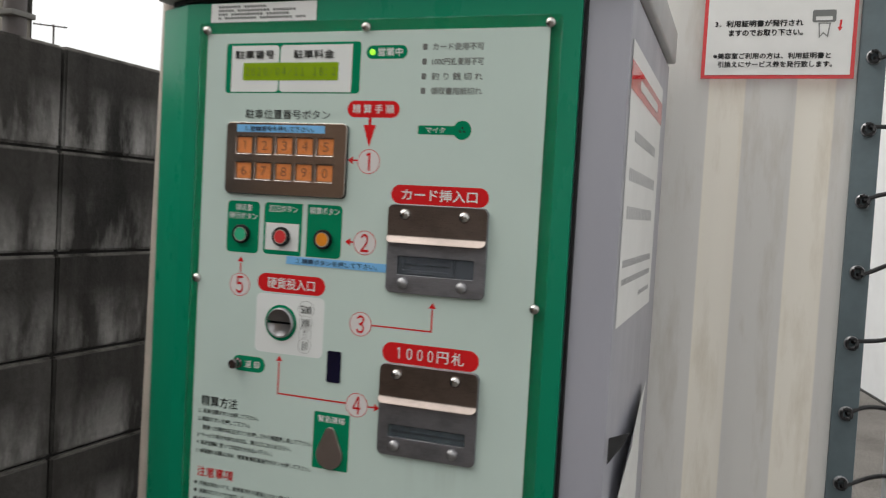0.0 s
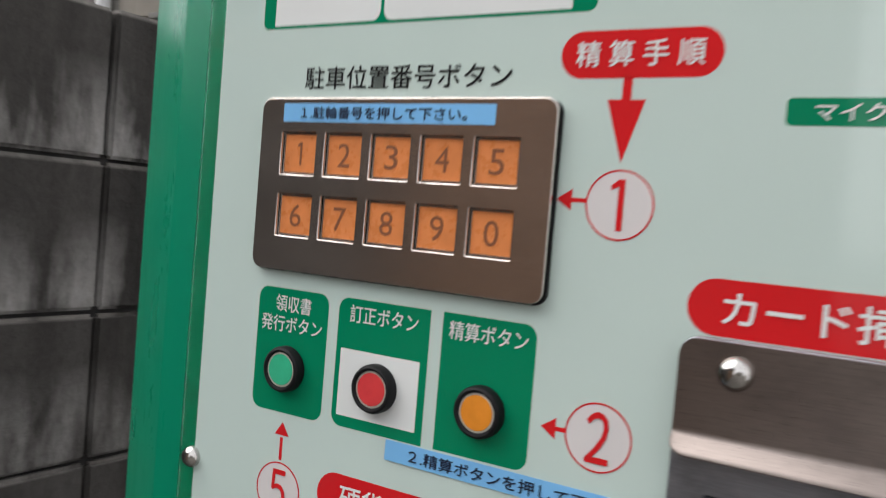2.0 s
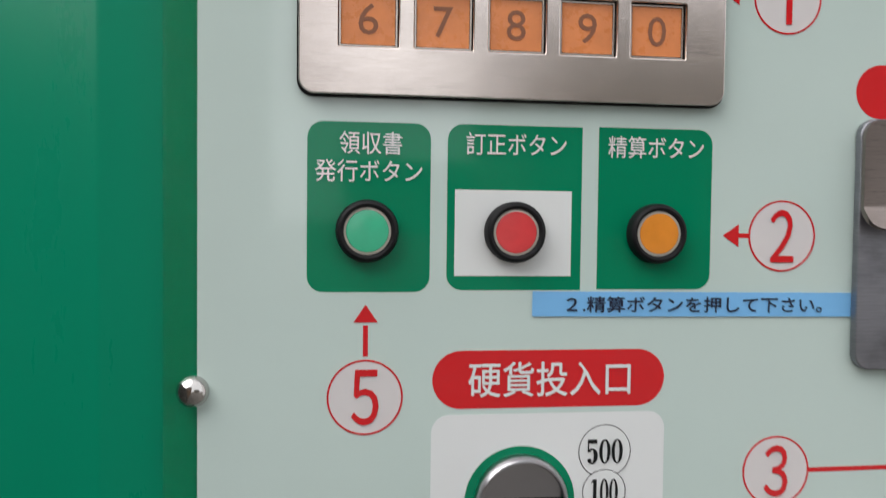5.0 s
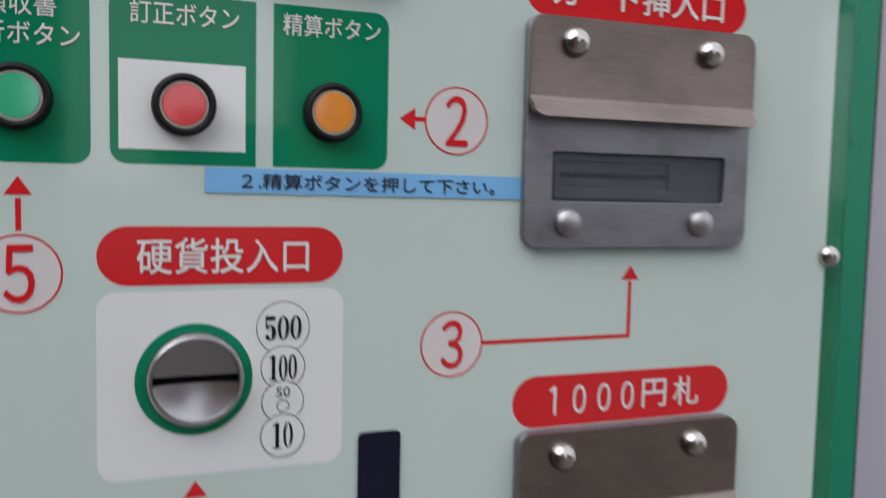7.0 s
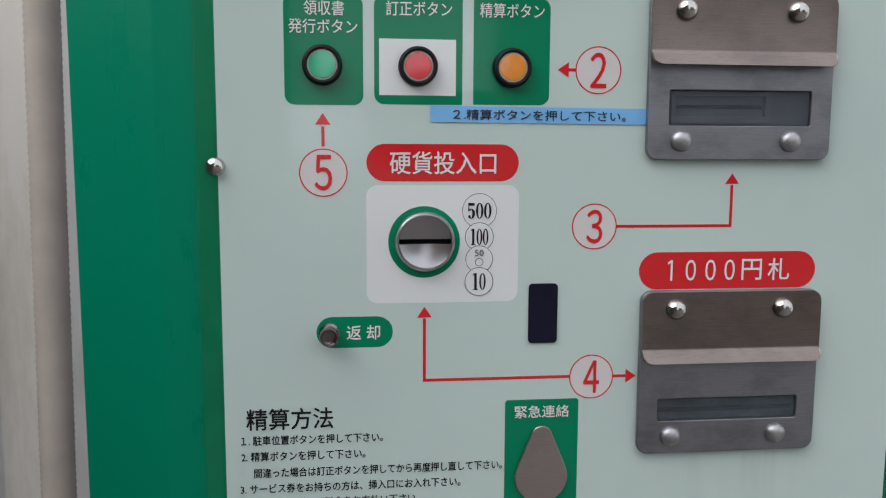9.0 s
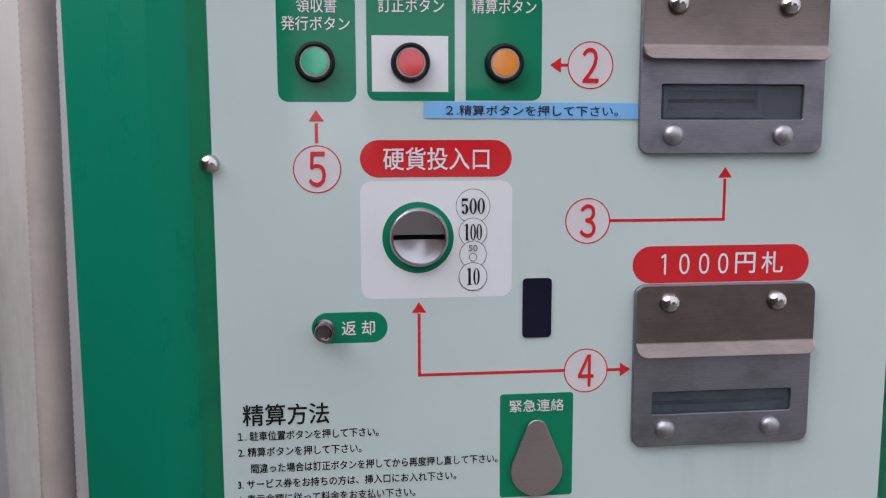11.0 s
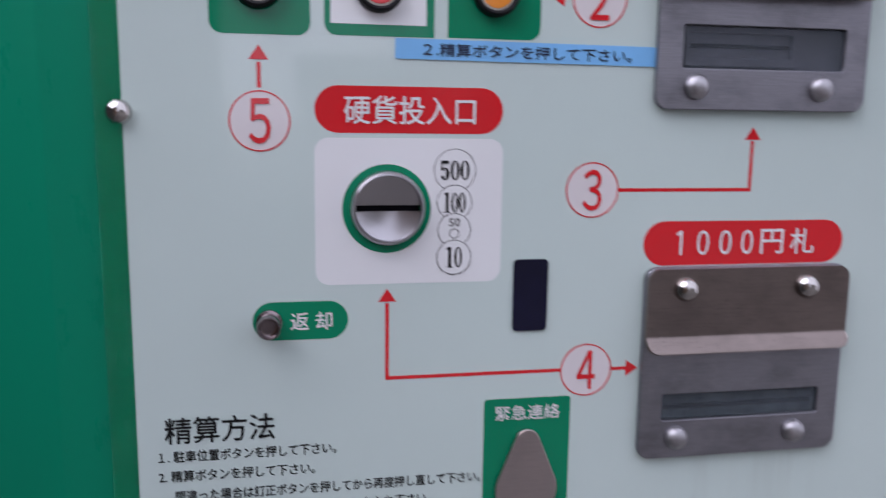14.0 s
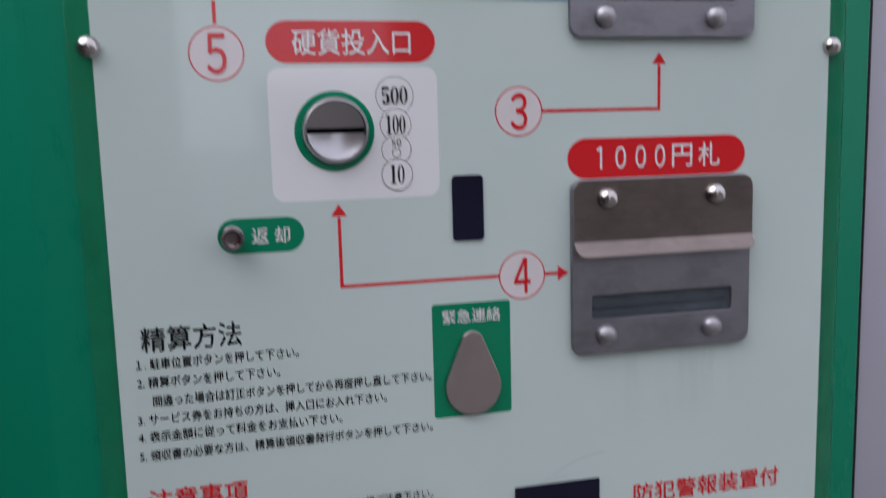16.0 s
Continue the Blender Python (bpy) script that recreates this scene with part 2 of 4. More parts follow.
# lime bloom in patches on the lower part of the blocks
_sep = _nt.nodes.new("ShaderNodeSeparateXYZ")
_nt.links.new(_tc.outputs["Object"], _sep.inputs["Vector"])
_mr = _nt.nodes.new("ShaderNodeMapRange")
_mr.inputs["From Min"].default_value, _mr.inputs["From Max"].default_value = 0.035, -0.075
_nt.links.new(_sep.outputs["Z"], _mr.inputs["Value"])
_patch = ramp(BLOCK, _bloom_and_light, [(0.43, (0, 0, 0)), (0.62, (0.9, 0.9, 0.9))])
_mask = mix(BLOCK, 1.0, _patch, _mr.outputs["Result"], "MULTIPLY")
_mixd = mix(BLOCK, _mask, _mixd, (0.40, 0.39, 0.375))
# sky light on the upper arris, painted as a paler tone in broken patches
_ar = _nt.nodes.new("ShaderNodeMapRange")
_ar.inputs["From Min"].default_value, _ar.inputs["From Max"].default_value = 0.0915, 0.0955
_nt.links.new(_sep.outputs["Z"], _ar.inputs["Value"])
_mask = mix(BLOCK, 1.0, ramp(BLOCK, _bloom_and_light, [(0.36, (0.05, 0.05, 0.05)), (0.55, (0.9, 0.9, 0.9))]), _ar.outputs["Result"], "MULTIPLY")
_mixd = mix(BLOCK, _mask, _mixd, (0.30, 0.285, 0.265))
_tone = ramp(BLOCK, _info.outputs["Random"], [(0.0, (0.70, 0.69, 0.68)), (1.0, (1.0, 1.0, 1.0))])
_mixd = mix(BLOCK, 1.0, _mixd, _tone, "MULTIPLY")
_speck = ramp(BLOCK, _fine, [(0.35, (0.8, 0.8, 0.8)), (0.65, (1, 1, 1))])
feed(BLOCK, "Base Color", mix(BLOCK, 1.0, _mixd, _speck, "MULTIPLY"))
bump(BLOCK, _fine, 0.7, 0.004)
PEBBLE = varied("pebble_grey", (0.30, 0.285, 0.265), 0.85, amount=0.4, scale=18)
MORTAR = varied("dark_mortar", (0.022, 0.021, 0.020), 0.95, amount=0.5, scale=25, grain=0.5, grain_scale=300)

ASPHALT = shader("gravelly_ground", (0.1, 0.1, 0.1), 0.9)
_g1 = noise_tex(ASPHALT, 1.3, (1, 1, 1), 6)
_g2 = noise_tex(ASPHALT, 85, (1, 1, 1), 4, 0.7)
_gc = ramp(ASPHALT, _g1.outputs["Fac"], [(0.3, (0.12, 0.108, 0.098)), (0.7, (0.25, 0.235, 0.215))])
feed(ASPHALT, "Base Color", mix(ASPHALT, 1.0, _gc, ramp(ASPHALT, _g2.outputs["Fac"], [(0.3, (0.5, 0.5, 0.5)), (0.7, (1.3, 1.3, 1.3))]), "MULTIPLY"))
bump(ASPHALT, _g2.outputs["Fac"], 0.8, 0.01)

RENDER_WHITE = shader("white_wall_render", (0.8, 0.8, 0.8), 0.85)
_w1 = noise_tex(RENDER_WHITE, 1.6, (1, 1, 1), 8, 0.65)
_w2 = noise_tex(RENDER_WHITE, 140, (1, 1, 1), 4)
feed(RENDER_WHITE, "Base Color", ramp(RENDER_WHITE, _w1.outputs["Fac"], [(0.3, (0.77, 0.78, 0.80)), (0.6, (0.85, 0.86, 0.88))]))
bump(RENDER_WHITE, _w2.outputs["Fac"], 0.25, 0.002)

SHEET = shader("cream_striped_sheet", (0.6, 0.57, 0.5), 0.55)
_co = SHEET.node_tree.nodes.new("ShaderNodeTexCoord")
_sx = SHEET.node_tree.nodes.new("ShaderNodeSeparateXYZ")
SHEET.node_tree.links.new(_co.outputs["Object"], _sx.inputs["Vector"])
_wv = SHEET.node_tree.nodes.new("ShaderNodeMath")
_wv.operation = "SINE"
_ml = SHEET.node_tree.nodes.new("ShaderNodeMath")
_ml.operation = "MULTIPLY_ADD"
_ml.inputs[1].default_value, _ml.inputs[2].default_value = 2 * math.pi / 0.135, 2.2
SHEET.node_tree.links.new(_sx.outputs["X"], _ml.inputs[0])
SHEET.node_tree.links.new(_ml.outputs[0], _wv.inputs[0])
_st = ramp(SHEET, _wv.outputs[0], [(0.0, (0.66, 0.645, 0.62)), (0.18, (0.67, 0.65, 0.625)), (0.3, (0.84, 0.795, 0.71)), (1.0, (0.86, 0.815, 0.73))])
_sd = noise_tex(SHEET, 8, (2.5, 2.5, 0.5), 7, 0.65)
_dt = ramp(SHEET, _sd.outputs["Fac"], [(0.26, (0.82, 0.79, 0.74)), (0.48, (1, 1, 1))])
_sc = mix(SHEET, 1.0, _st, _dt, "MULTIPLY")
feed(SHEET, "Base Color", _sc)
_tr = SHEET.node_tree.nodes.new("ShaderNodeBsdfTranslucent")
_ms = SHEET.node_tree.nodes.new("ShaderNodeMixShader")
_ms.inputs["Fac"].default_value = 0.48
SHEET.node_tree.links.new(_sc, _tr.inputs["Color"])
SHEET.node_tree.links.new(bsdf(SHEET).outputs["BSDF"], _ms.inputs[1])
SHEET.node_tree.links.new(_tr.outputs["BSDF"], _ms.inputs[2])
SHEET.node_tree.links.new(_ms.outputs["Shader"], SHEET.node_tree.nodes["Material Output"].inputs["Surface"])


# ---- building blocks ----
PLACED = {}


def empty(name, x, y, z):
    ob = new(name)
    ob.location = (x, y, z)
    PLACED[ob.name] = Matrix.Translation((x, y, z))
    return ob


def hang(ob, parent, m=None):
    m = m if m is not None else Matrix.Identity(4)
    if parent is not None:
        ob.parent = parent
        ob.matrix_parent_inverse = PLACED[parent.name].inverted()
    ob.matrix_basis = m
    PLACED[ob.name] = m.copy()
    return ob


def part(name, data, material, parent=None, label="", m=None):
    """Links a mesh or bmesh, given in world places unless m moves it, as one object."""
    if isinstance(data, bmesh.types.BMesh):
        me = bpy.data.meshes.new(name)
        data.to_mesh(me)
        data.free()
    else:
        me = data
    if material is not None and not me.materials:
        me.materials.append(material)
    ob = hang(new(name, me), parent, m)
    return tagged(ob, label) if label else ob


def smooth(me, angle=35):
    me.shade_smooth()
    me.set_sharp_from_angle(angle=radians(angle))
    return me


def round_rect(x0, x1, z0, z1, r=0.0, n=6, corners="abcd"):
    """Outline, anticlockwise from the lower left; corners: which are rounded (a lower left, b lower right, c upper right, d upper left)."""
    out = []
    for key, cx, cz, a in (("a", x0, z0, 180), ("b", x1, z0, 270), ("c", x1, z1, 0), ("d", x0, z1, 90)):
        if r <= 0 or key not in corners:
            out.append((cx, cz))
            continue
        ox = cx + r if key in "ad" else cx - r
        oz = cz + r if key in "ab" else cz - r
        for i in range(n + 1):
            t = radians(a + 90 * i / n)
            out.append((ox + r * math.cos(t), oz + r * math.sin(t)))
    return out


def ring_pts(cx, cz, r, n=40):
    return [(cx + r * math.cos(2 * math.pi * i / n), cz + r * math.sin(2 * math.pi * i / n)) for i in range(n)]


FRONT = Matrix(((1, 0, 0, 0), (0, 0, -1, 0), (0, 1, 0, 0), (0, 0, 0, 1)))


def cut(outlines, back, front, bevel=0.0, m=FRONT):
    """A mesh of flat outlines (inner ones are holes) in x and z, between the depths back and front; y grows away from the viewer."""
    cu = bpy.data.curves.new("cut", "CURVE")
    cu.dimensions, cu.fill_mode = "2D", "BOTH"
    half = (back - front) / 2
    cu.extrude, cu.bevel_depth, cu.bevel_resolution = max(half - bevel, 0), bevel, 2
    cu.offset = -bevel
    for pts in outlines:
        sp = cu.splines.new("POLY")
        sp.points.add(len(pts) - 1)
        for p, (x, z) in zip(sp.points, pts):
            p.co = (x, z, 0, 1)
        sp.use_cyclic_u = True
    tmp = bpy.data.objects.new("cut", cu)
    scene.collection.objects.link(tmp)
    me = bpy.data.meshes.new_from_object(tmp.evaluated_get(bpy.context.evaluated_depsgraph_get()))
    bpy.data.objects.remove(tmp)
    bpy.data.curves.remove(cu)
    me.transform(Matrix.Translation((0, (back + front) / 2, 0)) @ m)
    me.materials.clear()
    bm = bmesh.new()
    bm.from_mesh(me)
    bmesh.ops.remove_doubles(bm, verts=bm.verts[:], dist=1e-6)
    bm.to_mesh(me)
    bm.free()
    smooth(me)
    for p in me.polygons:
        if abs(p.normal.y) > 0.995:
            p.use_smooth = False
    return me


def letters(body, x0, x1, z0, z1, depth, weight=0.0):
    """Lettering that fills the box x0..x1, z0..z1, printed at the given depth."""
    cu = bpy.data.curves.new("letters", "FONT")
    cu.body, cu.resolution_u, cu.offset, cu.extrude = body, 3, 0.0, 0.0
    tmp = bpy.data.objects.new("letters", cu)
    scene.collection.objects.link(tmp)
    me = bpy.data.meshes.new_from_object(tmp.evaluated_get(bpy.context.evaluated_depsgraph_get()))
    bpy.data.objects.remove(tmp)
    bpy.data.curves.remove(cu)
    xs = [v.co.x for v in me.vertices]
    ys = [v.co.y for v in me.vertices]
    sx, sy = (x1 - x0) / (max(xs) - min(xs)), (z1 - z0) / (max(ys) - min(ys))
    lx, ly = min(xs), min(ys)
    for v in me.vertices:
        v.co = (x0 + (v.co.x - lx) * sx, depth, z0 + (v.co.y - ly) * sy)
    me.materials.clear()
    if weight > 0:
        # bolder strokes: the same print laid again, slightly shifted
        bm = bmesh.new()
        step_ = weight * 2.2 * (z1 - z0)
        for k, (ox, oz) in enumerate(((0, 0), (step_, 0), (-step_, 0), (0, step_), (0, -step_))):
            me.transform(Matrix.Translation((ox, -0.00004 * k, oz)))
            bm.from_mesh(me)
            me.transform(Matrix.Translation((-ox, 0.00004 * k, -oz)))
        bm.to_mesh(me)
        bm.free()
    return me


def digit_one(cx, z0, z1, w, depth):
    """A plain numeral one with a short flag, w wide in the stem."""
    h = z1 - z0
    pts = [(cx - w / 2, z0), (cx + w / 2, z0), (cx + w / 2, z1), (cx - w / 2, z1), (cx - w / 2 - h * 0.16, z1 - h * 0.13), (cx - w / 2 - h * 0.13, z1 - h * 0.21), (cx - w / 2, z1 - h * 0.14)]
    return cut([pts], depth + 0.00005, depth)


def joined(meshes):
    """One mesh of several, each laid a hair nearer than the one before."""
    bm = bmesh.new()
    for k, me in enumerate(meshes):
        me.transform(Matrix.Translation((0, -0.00003 * k, 0)))
        bm.from_mesh(me)
    me = bpy.data.meshes.new("joined")
    bm.to_mesh(me)
    bm.free()
    return me


def bold_serif(ch, cx, z0, z1, w, depth):
    """A narrow numeral with thick stems and hairline joins: 0, 1 or 5."""
    h = z1 - z0

    def oval(ox, oz, rx, rz, a0=0, a1=360, n=36):
        last = n if a1 - a0 < 360 else n - 1
        return [(cx + ox + rx * math.cos(radians(a0 + (a1 - a0) * i / n)), z0 + oz + rz * math.sin(radians(a0 + (a1 - a0) * i / n))) for i in range(last + 1)]

    if ch == "0":
        shapes = [[oval(0, h / 2, w * 0.5, h * 0.5), oval(0, h / 2, w * 0.21, h * 0.45)]]
    elif ch == "1":
        shapes = [[round_rect(cx - w * 0.19, cx + w * 0.19, z0, z1)], [round_rect(cx - w * 0.42, cx + w * 0.42, z0, z0 + h * 0.05)], [[(cx - w * 0.19, z1), (cx - w * 0.45, z1 - h * 0.10), (cx - w * 0.45, z1 - h * 0.15), (cx - w * 0.19, z1 - h * 0.09)]]]
    else:
        ring = oval(-w * 0.04, h * 0.32, w * 0.50, h * 0.32, -140, 140) + oval(-w * 0.04, h * 0.32, w * 0.14, h * 0.27, -140, 140)[::-1]
        shapes = [[round_rect(cx - w * 0.38, cx + w * 0.40, z1 - h * 0.17, z1)], [round_rect(cx - w * 0.44, cx - w * 0.32, z0 + h * 0.48, z1)], [ring], [oval(-w * 0.28, h * 0.14, w * 0.17, h * 0.09)]]
    return joined([cut(sh, depth + 0.00002, depth) for sh in shapes])


def box(x0, x1, y0, y1, z0, z1, bevel=0.0, seg=2):
    bm = bmesh.new()
    bmesh.ops.create_cube(bm, size=1)
    for v in bm.verts:
        v.co = Vector(((x0 + x1) / 2 + v.co.x * (x1 - x0), (y0 + y1) / 2 + v.co.y * (y1 - y0), (z0 + z1) / 2 + v.co.z * (z1 - z0)))
    if bevel:
        bmesh.ops.bevel(bm, geom=bm.edges[:], offset=bevel, segments=seg, affect="EDGES", profile=0.6)
    return bm


def to_mesh(bm, name="m"):
    me = bpy.data.meshes.new(name)
    bm.to_mesh(me)
    bm.free()
    return smooth(me)


def lathe(profile, cx, cz, n=40, depth=0.0):
    """Turns (radius, height towards the viewer) pairs about an axis that points at the viewer."""
    bm = bmesh.new()
    rows = []
    for r, h in profile:
        if r < 1e-6:
            rows.append([bm.verts.new((cx, depth - h, cz))])
        else:
            rows.append([bm.verts.new((cx + r * math.cos(2 * math.pi * i / n), depth - h, cz + r * math.sin(2 * math.pi * i / n))) for i in range(n)])
    for a, b in zip(rows, rows[1:]):
        for i in range(n):
            j = (i + 1) % n
            if len(a) == 1 and len(b) == 1:
                continue
            if len(b) == 1:
                bm.faces.new((a[i], a[j], b[0]))
            elif len(a) == 1:
                bm.faces.new((a[0], b[j], b[i]))
            else:
                bm.faces.new((a[i], a[j], b[j], b[i]))
    bmesh.ops.recalc_face_normals(bm, faces=bm.faces[:])
    return to_mesh(bm)


def tube(points, r, n=10, name="tube"):
    """A round bar along points."""
    bm = bmesh.new()
    rows = []
    for i, p in enumerate(points):
        p = Vector(p)
        d = (Vector(points[min(i + 1, len(points) - 1)]) - Vector(points[max(i - 1, 0)])).normalized()
        side = d.cross(Vector((0.31, 0.2, 0.93)) if abs(d.z) < 0.8 else Vector((1, 0.1, 0))).normalized()
        up = side.cross(d)
        rr = r[i] if isinstance(r, (list, tuple)) else r
        rows.append([bm.verts.new(p + rr * (math.cos(2 * math.pi * k / n) * side + math.sin(2 * math.pi * k / n) * up)) for k in range(n)])
    for a, b in zip(rows, rows[1:]):
        for k in range(n):
            bm.faces.new((a[k], a[(k + 1) % n], b[(k + 1) % n], b[k]))
    bm.faces.new(rows[0][::-1])
    bm.faces.new(rows[-1])
    bmesh.ops.recalc_face_normals(bm, faces=bm.faces[:])
    return to_mesh(bm, name)


def extrude_plan(plan, z0, z1, bevel=0.0):
    """A prism over a plan of (x, y) corners."""
    bm = bmesh.new()
    low = [bm.verts.new((x, y, z0)) for x, y in plan]
    high = [bm.verts.new((x, y, z1)) for x, y in plan]
    n = len(plan)
    for i in range(n):
        bm.faces.new((low[i], low[(i + 1) % n], high[(i + 1) % n], high[i]))
    bm.faces.new(low[::-1])
    bm.faces.new(high)
    bmesh.ops.recalc_face_normals(bm, faces=bm.faces[:])
    if bevel:
        bmesh.ops.bevel(bm, geom=bm.edges[:], offset=bevel, segments=3, affect="EDGES", profile=0.5)
    return to_mesh(bm)


# ---- ground and surroundings ----
def ground():
    bm = bmesh.new()
    bmesh.ops.create_grid(bm, x_segments=60, y_segments=60, size=1)
    for v in bm.verts:
        r = max(abs(v.co.x), abs(v.co.y))
        k = 4 * r + 396 * r ** 5
        v.co = v.co * (k / max(r, 1e-6))
        if r < 0.6:
            v.co.z = 0.012 * noise.noise(v.co * 1.7)
    ob = part("ground", bm, ASPHALT)
    ob.data.shade_smooth()
    return tagged(ob, "gravelly grey-brown ground of a parking lot", "ground", kind="structure")


ground()


def white_wall():
    """A rendered house wall, with a dirty footing at the ground."""
    m = pose(2.262, 2.0, 0, 0, 0, 10.4)
    ob = empty("wall_east", 2.27, 2.0, 0)
    body = to_mesh(box(0, 0.18, -3.2, 6, 0.01, 4.5, 0.004))
    part("wall_face", body, RENDER_WHITE, ob, m=m)
    foot = to_mesh(box(-0.02, 0.2, -3.2, 6, -0.1, 0.014, 0.006))
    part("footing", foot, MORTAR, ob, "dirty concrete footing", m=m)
    rail = to_mesh(box(-0.012, 0.0, -0.35, 0.1, 1.745, 1.752, 0.002))
    part("flashing", rail, LID_PAINT, ob, "thin dark flashing", m=m)
    return tagged(ob, "white rendered house wall standing on a dirty footing", "wall", kind="structure")


white_wall()


def pebbles():
    """Loose stones and chips along the foot of the white wall."""
    bm = bmesh.new()
    rnd = random.Random(4)
    for k in range(420):
        x, y = rnd.uniform(1.55, 2.28), rnd.uniform(1.2, 3.2)
        x -= (y - 2.0) * 0.18
        r = rnd.uniform(0.004, 0.016) * (1.4 if rnd.random() < 0.1 else 1)
        m = pose(x, y, r * 0.25, rnd.uniform(0, 360), rnd.uniform(0, 360), rnd.uniform(0, 360)) @ Matrix.Diagonal((r * rnd.uniform(0.7, 1.4), r, r * 0.7, 1))
        bmesh.ops.create_icosphere(bm, subdivisions=1, radius=1, matrix=m)
    ob = part("pebbles", bm, PEBBLE)
    return tagged(ob, "grey pebbles and chips on the ground", "pebbles", kind="stuff")


pebbles()


def house_behind():
    """A grey house beyond the block wall, with pipes at its corner."""
    ob = empty("house", -4.6, 4.0, 0)
    part("wall", extrude_plan([(-3.42, 2.76), (-7.2, 6.1), (-10.5, 6.1), (-7.4, 2.76)], -0.05, 6.2), HOUSE_WALL, ob)
    part("corner_pipe", tube([(-3.47, 2.69, 0), (-3.47, 2.69, 6.1)], 0.062, 16), DARK_PIPE, ob, "dark brown corner downpipe")
    part("cladding_panel", to_mesh(box(-3.93, -3.56, 2.71, 2.765, 2.25, 6.1, 0.006)), CLADDING, ob, "beige-grey cladding panel")
    part("sill", to_mesh(box(-3.95, -3.43, 2.70, 2.765, 1.2, 2.23, 0.008)), CLADDING, ob, "beige-grey concrete base")
    part("drainpipe", tube([(-4.0, 2.66, 0.0), (-4.0, 2.66, 6.0)], 0.042, 16), POLE_PAINT, ob, "pale grey plastic drainpipe")
    part("shutter_panel", to_mesh(box(-4.36, -4.06, 2.72, 2.765, 0.6, 6.0, 0.006)), DARK_PIPE, ob, "dark brown panel")
    part("cladding_panel", to_mesh(box(-4.60, -4.37, 2.71, 2.765, 0.6, 6.1, 0.006)), CLADDING, ob)
    part("cladding_panel", to_mesh(box(-5.4, -4.625, 2.71, 2.765, 0.6, 6.1, 0.006)), CLADDING, ob)
    for x, z in ((-3.47, 2.2), (-3.47, 3.4), (-4.0, 2.9)):
        part("pipe_clip", to_mesh(box(x - 0.075, x + 0.075, 2.60, 2.765, z, z + 0.03, 0.005)), HOUSE_WALL, ob)
    return tagged(ob, "grey and beige clad house with drainpipes behind the block wall", "house")


house_behind()


def far_house(x, y, w, d, h, turn, face=FAR_WALL):
    ob = empty("far_house", x, y, 0)
    m = pose(x, y, 0, 0, 0, turn)
    part("wall", to_mesh(box(-w / 2, w / 2, -d / 2, d / 2, -0.2, h, 0.02)), face, ob, m=m)
    bm = bmesh.new()
    e = 0.5
    pts = [(-w / 2 - e, -d / 2 - e, h), (w / 2 + e, -d / 2 - e, h), (w / 2 + e, d / 2 + e, h), (-w / 2 - e, d / 2 + e, h), (-w / 2 - e, 0, h + d * 0.22), (w / 2 + e, 0, h + d * 0.22)]
    v = [bm.verts.new(p) for p in pts]
    for f in ((0, 1, 5, 4), (2, 3, 4, 5), (0, 4, 3), (1, 2, 5), (3, 2, 1, 0)):
        bm.faces.new([v[i] for i in f])
    part("roof", bm, ROOF, ob, m=m)
    for side in (-1, 1):
        for fl in range(int(h // 2.8)):
            for i in range(3):
                cx = (i - 1) * w * 0.3
                win = to_mesh(box(cx - 0.8, cx + 0.8, side * d / 2 - 0.04, side * d / 2 + 0.04, 0.9 + fl * 2.7, 2.1 + fl * 2.7, 0.01))
                part("window", win, WINDOW_DARK, ob, m=m)
    return tagged(ob, "pale house with a dark roof, far away" if face is FAR_WALL else "grey-brown house with a dark roof, far away", "house", group="far houses")


far_house(-39.6, 30.0, 9, 9, 8.5, 46.8)
far_house(-25, 24.5, 8, 7, 3.0, 44)


def antenna(x, y, z0, z1):
    ob = empty("antenna", x, y, z0)
    part("mast", tube([(x, y, z0), (x, y, z1)], 0.03, 8), DARK_PIPE, ob)
    part("boom", tube([(x - 0.45, y - 0.43, z1 - 0.05), (x + 0.30, y + 0.29, z1 - 0.05)], 0.02, 8), DARK_PIPE, ob)
    for k in range(6):
        t = -0.42 + 0.13 * k
        part("rod", tube([(x + t - 0.16, y + t * 0.95 + 0.17, z1 - 0.05), (x + t + 0.16, y + t * 0.95 - 0.17, z1 - 0.05)], 0.012, 6), DARK_PIPE, ob)
    return tagged(ob, "thin rooftop television antenna, far away", "antenna")


antenna(-21.6, 20.9, 3.0, 6.75)
far_house(-14, -66, 13, 9, 4.2, 4, CLADDING)
far_house(9, -72, 15, 9, 4.4, -5, CLADDING)
far_house(34, -64, 13, 9, 4.2, -16, CLADDING)
far_house(-34, -60, 12, 9, 4.2, 20, CLADDING)


